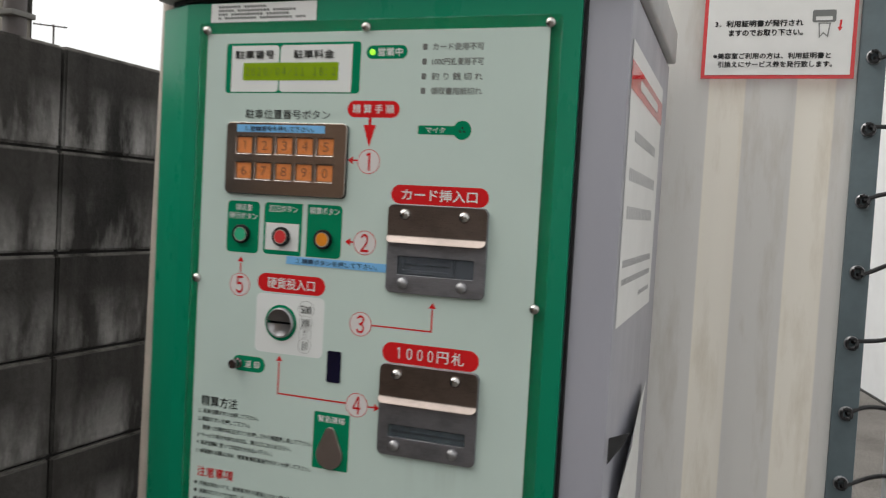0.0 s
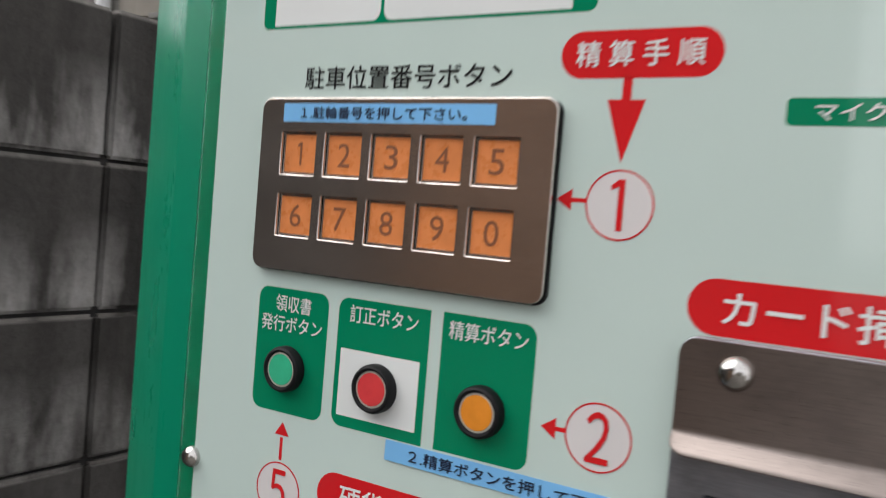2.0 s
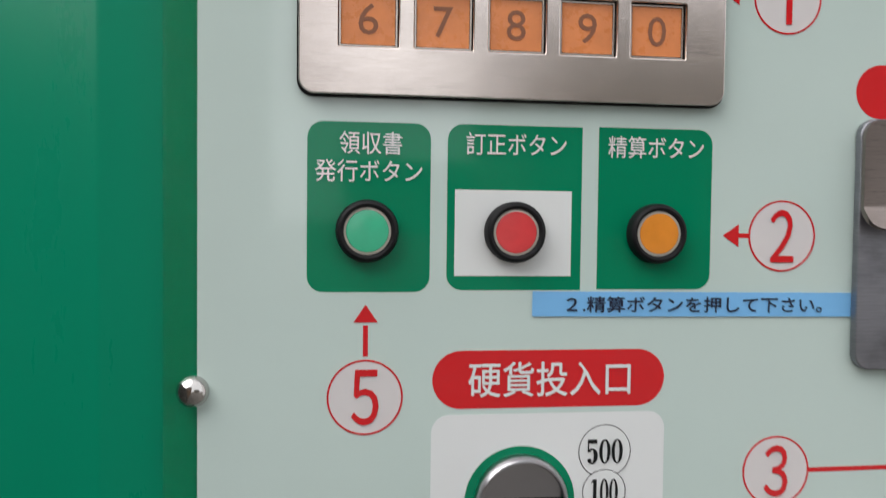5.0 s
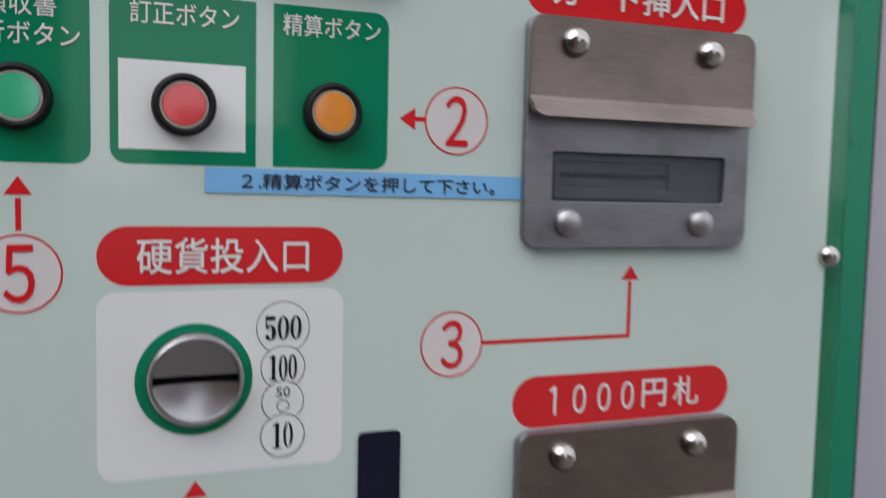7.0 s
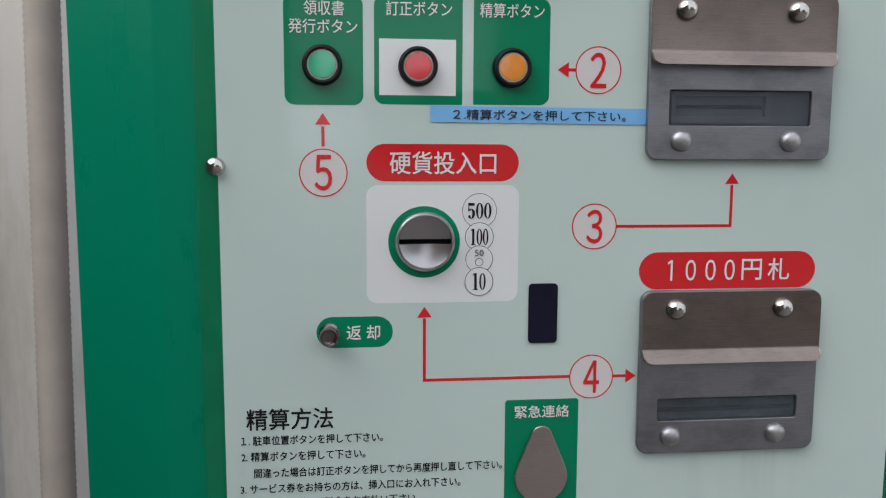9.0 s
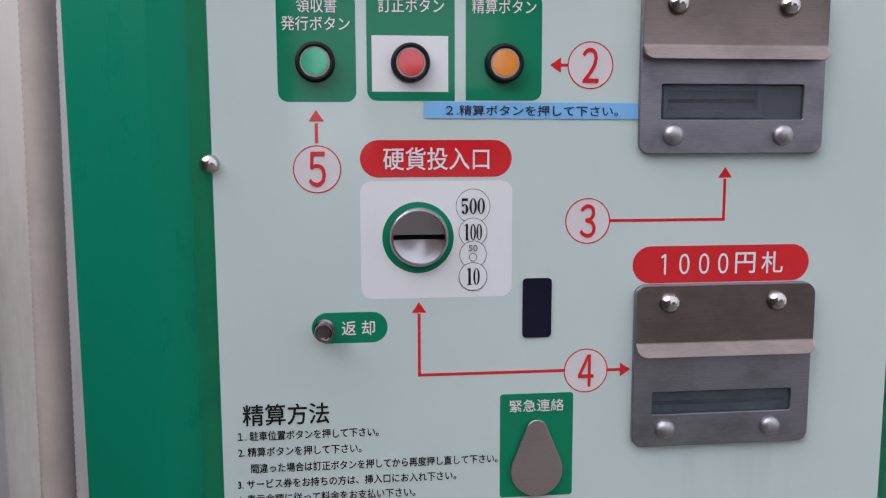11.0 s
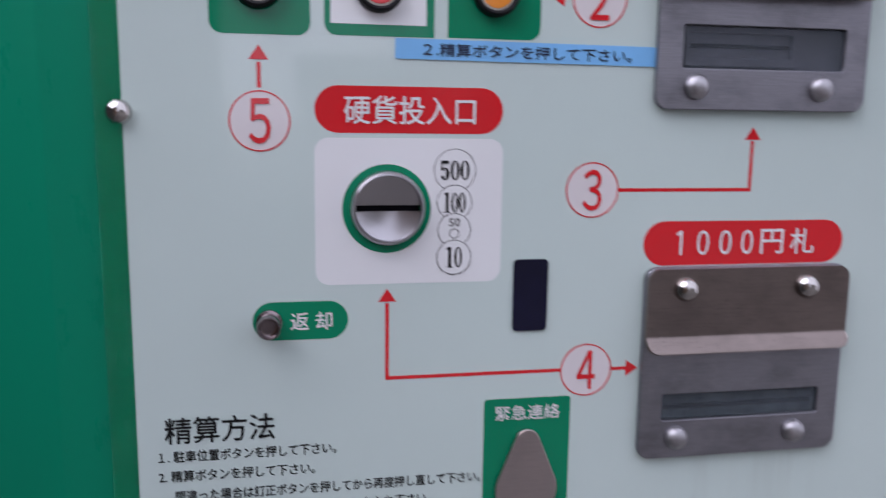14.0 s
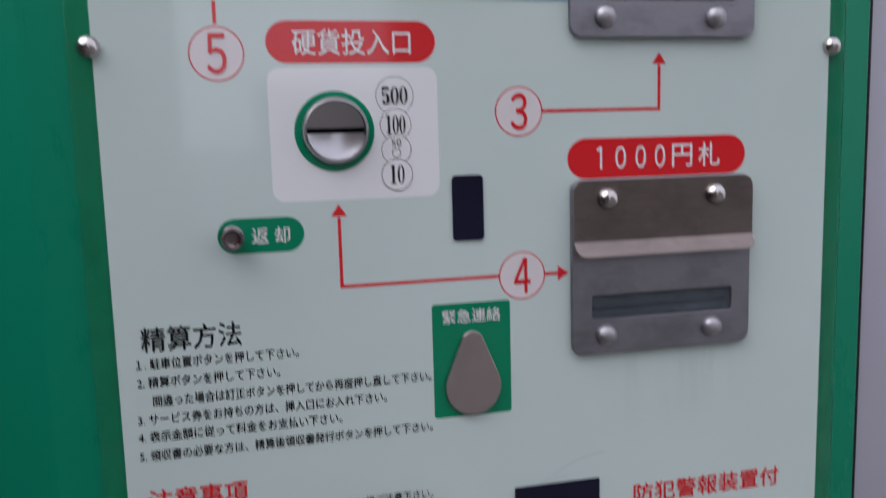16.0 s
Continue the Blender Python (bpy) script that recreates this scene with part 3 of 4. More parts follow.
def rear_houses():
    """Two unseen houses across the lot, behind the viewer, with a gap of sky between them."""
    # both are added as dark occluders for the reflections in panel and steel
    ob = empty("unseen_house", -5.0, -9.5, 0)
    part("wall", to_mesh(box(-9.5, -1.0, -12.0, -7.0, -0.05, 5.2, 0.02)), FENCE, ob)
    part("roof", extrude_plan([(-10.0, -12.5), (-0.6, -12.5), (-0.6, -6.6), (-10.0, -6.6)], 5.2, 5.42, 0.03), ROOF, ob)
    for x in (-8.2, -5.9, -3.4):
        for z in (0.9, 3.4):
            part("window", to_mesh(box(x, x + 1.5, -7.02, -6.96, z, z + 1.1, 0.01)), WINDOW_DARK, ob)
    tagged(ob, "unseen brown boarded two-storey house added beside the parking lot to darken reflections", "house")
    ob = empty("unseen_house", 7.0, -14.5, 0)
    part("wall", to_mesh(box(2.9, 12.0, -17.0, -12.0, -0.05, 4.6, 0.02)), CLADDING, ob)
    part("roof", extrude_plan([(2.6, -17.4), (12.4, -17.4), (12.4, -11.6), (2.6, -11.6)], 4.6, 4.8, 0.03), ROOF, ob)
    for x in (4.0, 6.6, 9.2):
        part("window", to_mesh(box(x, x + 1.6, -12.02, -11.96, 1.0, 2.2, 0.01)), WINDOW_DARK, ob)
    tagged(ob, "unseen grey-beige clad house added across the parking lot to darken reflections", "house")


rear_houses()


def fence(x0, x1, y, turn):
    """A brown board fence that carries on the line of the block wall."""
    ob = empty("fence", -0.94, -1.24, 0)
    m = pose(-0.94, -1.24, 0, 0, 0, turn)
    n = int((x1 - x0) / 0.16)
    plank = to_mesh(box(0, 0.15, -0.012, 0.012, 0.05, 1.55, 0.004))
    plank.materials.append(FENCE)
    for i in range(n):
        part("plank", plank, None, ob, m=m @ Matrix.Translation((i * 0.16, 0, 0)))
    for z in (0.35, 1.25):
        part("rail", to_mesh(box(0, n * 0.16, -0.06, -0.014, z, z + 0.07, 0.006)), FENCE, ob, m=m)
    return tagged(ob, "brown wooden board fence beside the parking lot", "fence", kind="structure")


fence(0.0, 5.2, 0.0, -93)


# ---- the striped sheet behind the machine ----
def striped_sheet():
    ob = empty("sheet", 0.0, 0.56, 0.0)
    nx, nz = 150, 24
    x0, x1, z0, z1 = -0.60, 0.585, 0.04, 2.1
    bm = bmesh.new()
    grid = []
    for j in range(nz + 1):
        z = z0 + (z1 - z0) * j / nz
        row = []
        for i in range(nx + 1):
            x = x0 + (x1 - x0) * i / nx
            w = math.sin(2 * math.pi * x / 0.135 + 2.2)
            y = 0.56 + 0.010 * max(-0.55, min(0.55, w)) + 0.006 * noise.noise(Vector((x * 4, z * 1.3, 3)))
            row.append(bm.verts.new((x, y, z)))
        grid.append(row)
    for a, b in zip(grid, grid[1:]):
        for i in range(nx):
            bm.faces.new((a[i], a[i + 1], b[i + 1], b[i]))
    part("cloth", to_mesh(bm), SHEET, ob)
    part("hem", to_mesh(box(0.583, 0.622, 0.548, 0.562, z0, z1, 0.004)), HEM, ob, "blue-grey reinforced hem")
    eye = lathe([(0.006, 0.0), (0.006, 0.003), (0.0085, 0.004), (0.011, 0.002), (0.0115, 0.0)], 0, 0, 20)
    eye.materials.append(DULL_CHROME)
    for k in range(16):
        z = 0.30 + k * 0.1115
        part("eyelet", eye, None, ob, "metal eyelet", m=Matrix.Translation((0.604, 0.5475, z)))
        pts = []
        for s in range(9):
            t = s / 8
            pts.append((0.604 + 0.065 * t, 0.542 + 0.012 * math.sin(t * 3.1), z + 0.019 * t + 0.004 * math.sin(k * 2.1 + t * 4)))
        part("cord", tube(pts, 0.0035, 8), CORD, ob, "black elastic cord")
        loop = [(0.604 + 0.0075 * math.cos(a), 0.541 + 0.003 * math.sin(a * 2), z + 0.0085 * math.sin(a)) for a in [2 * math.pi * q / 12 for q in range(13)]]
        part("cord_loop", tube(loop, 0.0028, 6), CORD, ob)
    return tagged(ob, "cream striped plastic sheet laced along a blue-grey hem", "sheet")


striped_sheet()
pole = part("pole", tube([(0.685, 0.56, 0), (0.685, 0.56, 2.2)], 0.021, 20), POLE_PAINT)
tagged(pole, "galvanised steel pole to which the sheet is laced", "pole")


def notice_on_sheet():
    ob = empty("notice_sign", 0.46, 0.545, 1.49)
    x0, x1, z0, z1 = 0.349, 0.577, 1.493, 1.80
    part("border", cut([round_rect(x0, x1, z0, z1)], 0.548, 0.544), RED_INK, ob, "red border")
    part("board", cut([round_rect(x0 + 0.006, x1 - 0.006, z0 + 0.006, z1 - 0.006)], 0.546, 0.5432), PAPER, ob)
    y = 0.5428
    part("lettering", letters("3．利用証明書が発行され", x0 + 0.018, x0 + 0.150, 1.576, 1.586, y, 0.02), BLACK_INK, ob)
    part("lettering", letters("ますのでお取り下さい。", x0 + 0.040, x0 + 0.150, 1.561, 1.571, y, 0.02), BLACK_INK, ob)
    part("lettering", letters("※美容室ご利用の方は、利用証明書と", x0 + 0.018, x0 + 0.193, 1.5245, 1.5340, y, 0.015), BLACK_INK, ob)
    part("lettering", letters("引換えにサービス券を発行致します。", x0 + 0.026, x0 + 0.196, 1.5110, 1.5205, y, 0.015), BLACK_INK, ob)
    part("drawing", cut([round_rect(x0 + 0.163, x0 + 0.197, 1.581, 1.600, 0.003), round_rect(x0 + 0.168, x0 + 0.192, 1.584, 1.590)], 0.5432, y), GREY_INK, ob, "small line drawing of a ticket slot")
    part("drawing", cut([[(x0 + 0.172, 1.580), (x0 + 0.190, 1.580), (x0 + 0.187, 1.557), (x0 + 0.180, 1.563), (x0 + 0.174, 1.556)], [(x0 + 0.174, 1.5785), (x0 + 0.188, 1.5785), (x0 + 0.1855, 1.5605), (x0 + 0.180, 1.5655), (x0 + 0.1755, 1.560)]], 0.5432, y), GREY_INK, ob)
    part("drawing", cut([[(x0 + 0.203, 1.584), (x0 + 0.206, 1.584), (x0 + 0.205, 1.573), (x0 + 0.207, 1.573), (x0 + 0.203, 1.566), (x0 + 0.200, 1.573), (x0 + 0.202, 1.573)]], 0.5432, y), RED_INK, ob, "red arrow")
    for k in range(5):
        z = 1.625 + k * 0.034
        part("text_bar", cut([round_rect(x0 + 0.02, x0 + 0.15 + 0.02 * (k % 2), z, z + 0.008)], 0.5432, y), GREY_INK, ob)
    return tagged(ob, "white printed notice with a red border on the sheet", "sign")


notice_on_sheet()

# the conduit beside the machine
_pts = [(-0.3368 - 0.016 * (1.45 - z), 0.075, z) for z in [i * 0.0026 for i in range(int(2.1 / 0.0026))]]
_rad = [0.0113 + (0.0003 if i % 2 else -0.0003) for i in range(len(_pts))]
conduit = part("conduit", tube(_pts, _rad, 14), CONDUIT)
tagged(conduit, "beige corrugated plastic conduit rising beside the machine", "conduit")


# ---- the payment machine ----
machine = empty("payment_machine", 0.0, 0.25, 0.0)
tagged(machine, "green and grey parking payment machine with a printed front panel", "payment machine")


part("cabinet", extrude_plan([(-0.303, 0.034), (0.256, 0.012), (0.303, 0.022), (0.303, 0.49), (-0.303, 0.49)], 0.0, 1.503, 0.0025), GREY_PAINT, machine, "lavender-grey enamelled steel cabinet")
part("door", extrude_plan([(-0.311, 0.030), (-0.255, 0.004), (0.2525, 0.004), (0.2525, 0.0105), (-0.24, 0.0115), (-0.308, 0.0325)], 0.06, 1.497, 0.0012), GREEN_PAINT, machine, "glossy green steel door")
part("door_gasket", to_mesh(box(0.2535, 0.2575, 0.0075, 0.014, 0.06, 1.497, 0.001)), BLACK_PLASTIC, machine, "black rubber gasket")
part("lid", extrude_plan([(-0.318, 0.022), (-0.262, -0.008), (0.266, -0.008), (0.312, 0.014), (0.312, 0.50), (-0.318, 0.50)], 1.508, 1.56, 0.004), LID_PAINT, machine, "grey rain lid")
part("lid_seam", extrude_plan([(-0.300, 0.034), (-0.255, 0.010), (0.25, 0.010), (0.300, 0.026), (0.300, 0.487), (-0.300, 0.487)], 1.502, 1.51), BLACK_PLASTIC, machine, "dark seam under the lid")

panel = part("front_panel", cut([round_rect(-0.219, 0.219, 0.831, 1.4575, 0.002), round_rect(0.0550, 0.1525, 0.984, 1.0015), round_rect(0.0545, 0.1520, 1.1745, 1.2010)], 0.0035, 0.0), PALE, machine, "pale mint printed panel")
rim = part("acrylic_rim", cut([round_rect(-0.2315, 0.2315, 0.8205, 1.4715, 0.003), round_rect(-0.2192, 0.2192, 0.8308, 1.4577, 0.002)], 0.0036, 0.0, 0.0006), ACRYLIC, machine, "clear acrylic margin of the panel")
rim.visible_shadow = False

L1, L2, L3 = -0.0001, -0.0002, -0.0003


def ink(name, outlines, material, level=1, parent=None, label=""):
    top = (0, L1, L2, L3, -0.0006)[level]
    return part(name, cut(outlines, top + 0.0003, top), material, parent or panel, label)


def words(body, x0, x1, z0, z1, material, level=2, weight=0.0):
    return part("lettering", letters(body, x0, x1, z0, z1, (0, -0.00018, -0.00028, -0.0007)[level], weight), material, panel)


def pill(x0, x1, z0, z1, material, label=""):
    return ink("caption_plate", [round_rect(x0, x1, z0, z1, (z1 - z0) / 2 - 1e-5, 10)], material, 1, None, label)


def screw(x, z, r=0.0060, depth=0.0, mat=CHROME, parent=machine, name="screw", label="", h=0.0058):
    dome = [(r * math.cos(radians(a)), 0.0006 + (h - 0.0006) * math.sin(radians(a))) for a in range(0, 90, 9)]
    me = lathe([(r, 0.0)] + dome + [(0, h)], x, z, 32, depth)
    me.shade_smooth()
    return part(name, me, mat, parent, label)


for sx, sz in ((-0.2195, 1.462), (0.0, 1.462), (0.2195, 1.462), (-0.2205, 1.150), (0.2205, 1.150), (-0.2195, 0.827), (-0.002, 0.828), (0.2195, 0.827)):
    screw(sx, sz, label="chrome dome screw")

# display
ink("display_frame", [round_rect(-0.1905, -0.0055, 1.3845, 1.4455, 0.004)], GREEN_INK, 1, None, "green display frame")
ink("display_field", [round_rect(-0.1825, -0.1155, 1.386, 1.4425, 0.005, corners="bc")], WHITE_INK, 2)
ink("display_field", [round_rect(-0.1135, -0.0165, 1.386, 1.4425, 0.005, corners="ad")], WHITE_INK, 2)
part("display", cut([round_rect(-0.1655, -0.034, 1.4, 1.4215, 0.001)], 0.0, L3 - 0.0002), LCD, panel, "yellow-green character display")
part("lettering", letters("２０２０／０４／１１　１８：２", -0.1615, -0.037, 1.4045, 1.417, L3 - 0.0006, 0.0), LCD_INK, panel)
words("駐車番号", -0.177, -0.122, 1.4265, 1.4365, BLACK_INK, 3, 0.008)
words("駐車料金", -0.095, -0.0405, 1.4265, 1.4365, BLACK_INK, 3, 0.008)

# status lamps
pill(0.0015, 0.0535, 1.4248, 1.4405, GREEN_INK)
part("status_lamp", lathe([(0.0035, 0), (0.0033, 0.0006), (0.0018, 0.0011), (0, 0.0012)], 0.0095, 1.4327, 20, L1), LAMP_ON, panel, "lit yellow-green status lamp")
words("営業中", 0.0165, 0.0475, 1.428, 1.4375, WHITE_INK, 2, 0.008)
for body, z, wd in (("カード使用不可", 1.438, 0.061), ("1000円札使用不可", 1.4212, 0.0615), ("釣 り 銭 切 れ", 1.4045, 0.061), ("領収書用紙切れ", 1.388, 0.061)):
    ink("status_dot", [round_rect(0.0722, 0.0778, z - 0.0035, z + 0.0035, 0.0012)], GREY_INK)
    words(body, 0.0845, 0.0845 + wd, z - 0.0042, z + 0.0042, GREY_INK, 1, 0.006)

# microphone
ink("caption_plate", [round_rect(0.0715, 0.124, 1.3385, 1.3487, 0.002)], GREEN_INK)
ink("caption_plate", [ring_pts(0.125, 1.344, 0.0108)], GREEN_INK, 2)
words("マイク", 0.0815, 0.1045, 1.3405, 1.3468, WHITE_INK, 2, 0.006)
for a in (90, 210, 330):
    ink("sound_hole", [ring_pts(0.125 + 0.0028 * math.cos(radians(a)), 1.344 + 0.0028 * math.sin(radians(a)), 0.0014, 14)], BLACK_INK, 3)

# steps and arrows
pill(-0.0195, 0.0475, 1.3567, 1.3763, RED_INK)
words("精 算 手 順", -0.0125, 0.0405, 1.3615, 1.372, WHITE_INK, 2, 0.005)
ink("arrow", [[(0.0125, 1.3572), (0.0085, 1.3572), (0.0085, 1.348), (0.0025, 1.348), (0.0105, 1.3222), (0.0185, 1.348), (0.0125, 1.348)]], RED_INK)


def step(digit, x, z, r=0.0145):
    ink("step_circle", [ring_pts(x, z, r - 0.0004, 48)], CIRCLE_INK, 1)
    ink("step_ring", [ring_pts(x, z, r, 48), ring_pts(x, z, r - 0.0007, 48)], RED_INK, 2)
    if digit == "1":
        me = digit_one(x + 0.0006, z - 0.0105, z + 0.0105, 0.0026, L3)
    else:
        me = letters(digit, x - 0.0050, x + 0.0050, z - 0.0105, z + 0.0105, L3, 0.005)
    part("lettering", me, RED_INK, panel)


CX = 0.0115
for digit, sx, sz in (("1", CX, 1.3052), ("２", CX, 1.2095), ("３", CX, 1.1130), ("４", CX + 0.0005, 1.0160), ("５", -0.1570, 1.1465)):
    step(digit, sx, sz)


def arrow(pts, tip):
    """A thin line through pts with a head whose point is tip."""
    h, hw, w = 0.0068, 0.0046, 0.00095
    for (ax, az), (bx, bz) in zip(pts, pts[1:]):
        ink("arrow_line", [round_rect(min(ax, bx) - w, max(ax, bx) + w, min(az, bz) - (w if ax != bx else -w), max(az, bz) + (w if ax != bx else -w))], RED_INK)
    ax, az = pts[-1]
    d = Vector((tip[0] - ax, tip[1] - az)).normalized()
    s = Vector((-d.y, d.x))
    t = Vector(tip)
    tri = [tuple(t), tuple(t - d * h + s * hw), tuple(t - d * h - s * hw)]
    ink("arrow_head", [tri], RED_INK, 2)


arrow([(CX - 0.0150, 1.3062), (-0.0100, 1.3062)], (-0.0160, 1.3062))
arrow([(CX - 0.0150, 1.2095), (-0.0080, 1.2095)], (-0.0140, 1.2095))
arrow([(CX + 0.0150, 1.1130), (0.1010, 1.1130), (0.1010, 1.1400)], (0.1010, 1.1465))
arrow([(CX - 0.0145, 1.0165), (-0.0958, 1.0165), (-0.0958, 1.0570)], (-0.0958, 1.0635))
arrow([(CX + 0.0150, 1.0160), (0.0360, 1.0160)], (0.0415, 1.0160))
arrow([(-0.1570, 1.1612), (-0.1570, 1.1750)], (-0.1570, 1.1820))

# number keypad
words("駐車位置番号ボタン", -0.159, -0.042, 1.3532, 1.3645, BLACK_INK, 1, 0.003)
cols = [-0.1682 + 0.02812 * i for i in range(5)]
rows_z = (1.3096, 1.2782)
holes = [round_rect(x, x + 0.0225, z, z + 0.0215, 0.0006, 2) for z in rows_z for x in cols]
part("keypad_gasket", cut([round_rect(-0.1832, -0.0160, 1.2600, 1.3480, 0.006)], 0.0, -0.0018), BLACK_PLASTIC, machine, "black gasket under the keypad")
keypad = part("keypad", cut([round_rect(-0.1826, -0.0168, 1.2606, 1.3484, 0.006, 8)] + holes, -0.0018, -0.0045, 0.0005), STEEL, machine, "brushed steel keypad plate")
for i, ch in enumerate("1234567890"):
    x, z = cols[i % 5], rows_z[i // 5]
    part("key_rim", cut([round_rect(x + 0.0003, x + 0.0222, z + 0.0003, z + 0.0212), round_rect(x + 0.0011, x + 0.0214, z + 0.0011, z + 0.0204)], -0.0019, -0.0024, 0.0001), KEY_RIM, keypad, "bright steel key rim")
    part("key", cut([round_rect(x + 0.0012, x + 0.0213, z + 0.0012, z + 0.0203, 0.0006)], -0.0019, -0.0024, 0.0002), ORANGE_KEY, keypad, "orange translucent key")
    cx = x + 0.01125
    if ch == "1":
        me = digit_one(cx + 0.0006, z + 0.0050, z + 0.0165, 0.0012, -0.0026)
    else:
        me = letters(ch, cx - 0.0037, cx + 0.0037, z + 0.0050, z + 0.0165, -0.0026, 0.0)
    part("key_digit", me, DIGIT_INK, keypad)


def tape(body, x0, x1, z0, z1, tx0, tx1, depth, mat=TAPE, inkm=TAPE_INK, label="", slant=0.0):
    m = pose((x0 + x1) / 2, 0, (z0 + z1) / 2, 0, slant, 0) @ Matrix.Translation((-(x0 + x1) / 2, 0, -(z0 + z1) / 2))
    ob = part("label_tape", cut([round_rect(x0, x1, z0, z1, 0.0003, 2)], depth, depth - 0.0003), mat, machine, label, m)
    me = letters(body, tx0, tx1, z0 + (z1 - z0) * 0.17, z1 - (z1 - z0) * 0.19, depth - 0.0005, 0.006)
    part("lettering", me, inkm, ob, m=m)


tape("１.駐輪番号を押して下さい。", -0.1676, -0.0460, 1.3362, 1.3454, -0.1560, -0.0600, -0.0046, label="blue printed label tape")
tape("２.精算ボタンを押して下さい。", -0.0922, 0.0425, 1.1769, 1.1867, -0.0785, 0.0295, -0.0003, label="blue printed label tape", slant=0.3)


# push buttons
def push_button(x, z, mat, what):
    ob = part("button_bezel", lathe([(0.0118, 0.0), (0.0118, 0.0035), (0.0112, 0.0050), (0.0102, 0.0056), (0.0092, 0.0052), (0.0088, 0.0040)], x, z, 40, -0.0005), BLACK_PLASTIC, machine, "black ring of a %s push button" % what)
    part("button_rim", lathe([(0.0091, 0.0030), (0.0089, 0.0044), (0.0080, 0.0046), (0.0079, 0.0040)], x, z, 40, -0.0005), BTN_RIM, ob)
    part("button", lathe([(0.0081, 0.0030), (0.0081, 0.0043), (0.0078, 0.0047), (0.0072, 0.00474), (0, 0.00478)], x, z, 40, -0.0005), mat, ob, "%s push button" % what)


ink("caption_plate", [round_rect(-0.1792, -0.1327, 1.1868, 1.2510, 0.006, 8)], GREEN_INK)
ink("caption_plate", [round_rect(-0.1262, -0.0730, 1.1875, 1.2512, 0.006, 8, "ad")], GREEN_INK)
ink("caption_plate", [round_rect(-0.0663, -0.0192, 1.1878, 1.2515, 0.006, 8, "bc")], GREEN_INK)
ink("button_field", [round_rect(-0.1232, -0.0770, 1.1930, 1.2262)], WHITE_INK, 2)
words("領収書", -0.1673, -0.1437, 1.2390, 1.2475, WHITE_INK, 2, 0.002)
words("発行ボタン", -0.1763, -0.1360, 1.2285, 1.2368, WHITE_INK, 2, 0.002)
words("訂正ボタン", -0.1190, -0.0795, 1.2397, 1.2482, WHITE_INK, 2, 0.002)
words("精算ボタン", -0.0625, -0.0230, 1.2397, 1.2482, WHITE_INK, 2, 0.002)
push_button(-0.1568, 1.2100, BTN_GREEN, "green")
push_button(-0.1000, 1.2100, BTN_RED, "red")
push_button(-0.0428, 1.2100, BTN_AMBER, "amber")

# coin slot
pill(-0.1312, -0.0375, 1.1413, 1.1640, RED_INK)
words("硬貨投入口", -0.1170, -0.0517, 1.1458, 1.1594, WHITE_INK, 2, 0.004)
ink("coin_plate", [round_rect(-0.1315, -0.0370, 1.0660, 1.1390, 0.007, 8)], LIGHT_PLATE)
ink("coin_ring", [ring_pts(-0.0960, 1.1040, 0.0222, 56)], GREEN_INK, 2)


def coin_slot(cx, cz):
    rim_ = part("coin_bezel", lathe([(0.0186, 0), (0.0185, 0.0028), (0.0179, 0.0046), (0.0171, 0.0055), (0.0164, 0.0056), (0.0159, 0.0046)], cx, cz, 56, L2), DISC, machine, "bright coin slot bezel")
    rr, n, rings, h, gap = 0.0163, 36, 9, 0.0036, 0.0015

    def dish(x, z, up):
        if up:
            return L2 - 0.0010 - 0.0040 * z / rr - 0.0006 * x * x / (rr * rr)
        return L2 - 0.0010 - h * (x * x + z * z) / (rr * rr)
    # two halves of a shallow dish, parted by the slot
    for sgn in (1, -1):
        bm = bmesh.new()
        rows = []
        for j in range(rings + 1):
            row = []
            for i in range(n + 1):
                x = -rr * math.cos(math.pi * i / n)
                top = math.sqrt(max(0.0, rr * rr - x * x))
                z = gap + max(0.0, top - gap) * j / rings
                row.append(bm.verts.new((cx + x, dish(x, z, sgn > 0), cz + sgn * z)))
            rows.append(row)
        for p, q in zip(rows, rows[1:]):
            for i in range(n):
                f = (p[i], p[i + 1], q[i + 1], q[i])
                bm.faces.new(f if sgn > 0 else f[::-1])
        # the slot's inner wall
        inner = [bm.verts.new((v.co.x, L2 - 0.0002, v.co.z)) for v in rows[0]]
        for i in range(n):
            f = (inner[i], inner[i + 1], rows[0][i + 1], rows[0][i])
            bm.faces.new(f if sgn > 0 else f[::-1])
        me = to_mesh(bm)
        smooth(me)
        part("coin_guide", me, DISC, rim_, "satin metal coin guide")
    part("coin_gap", to_mesh(box(cx - 0.0158, cx + 0.0158, L2 - 0.0009, L2 + 0.0001, cz - 0.0022, cz + 0.0022, 0.0002)), HOLE, rim_, "black coin gap")


coin_slot(-0.0957, 1.1045)


def coin_mark(k, z, r):
    """A thin ring whose field hides the foot of the ring above it."""
    y = -0.00025 - 0.00008 * k
    part("coin_field", cut([ring_pts(-0.0617, z, r - 0.0001, 40)], y + 0.00004, y), LIGHT_PLATE, panel)
    part("coin_mark", cut([ring_pts(-0.0617, z, r, 40), ring_pts(-0.0617, z, r - 0.00032, 40)], y, y - 0.00003), BLACK_INK, panel)


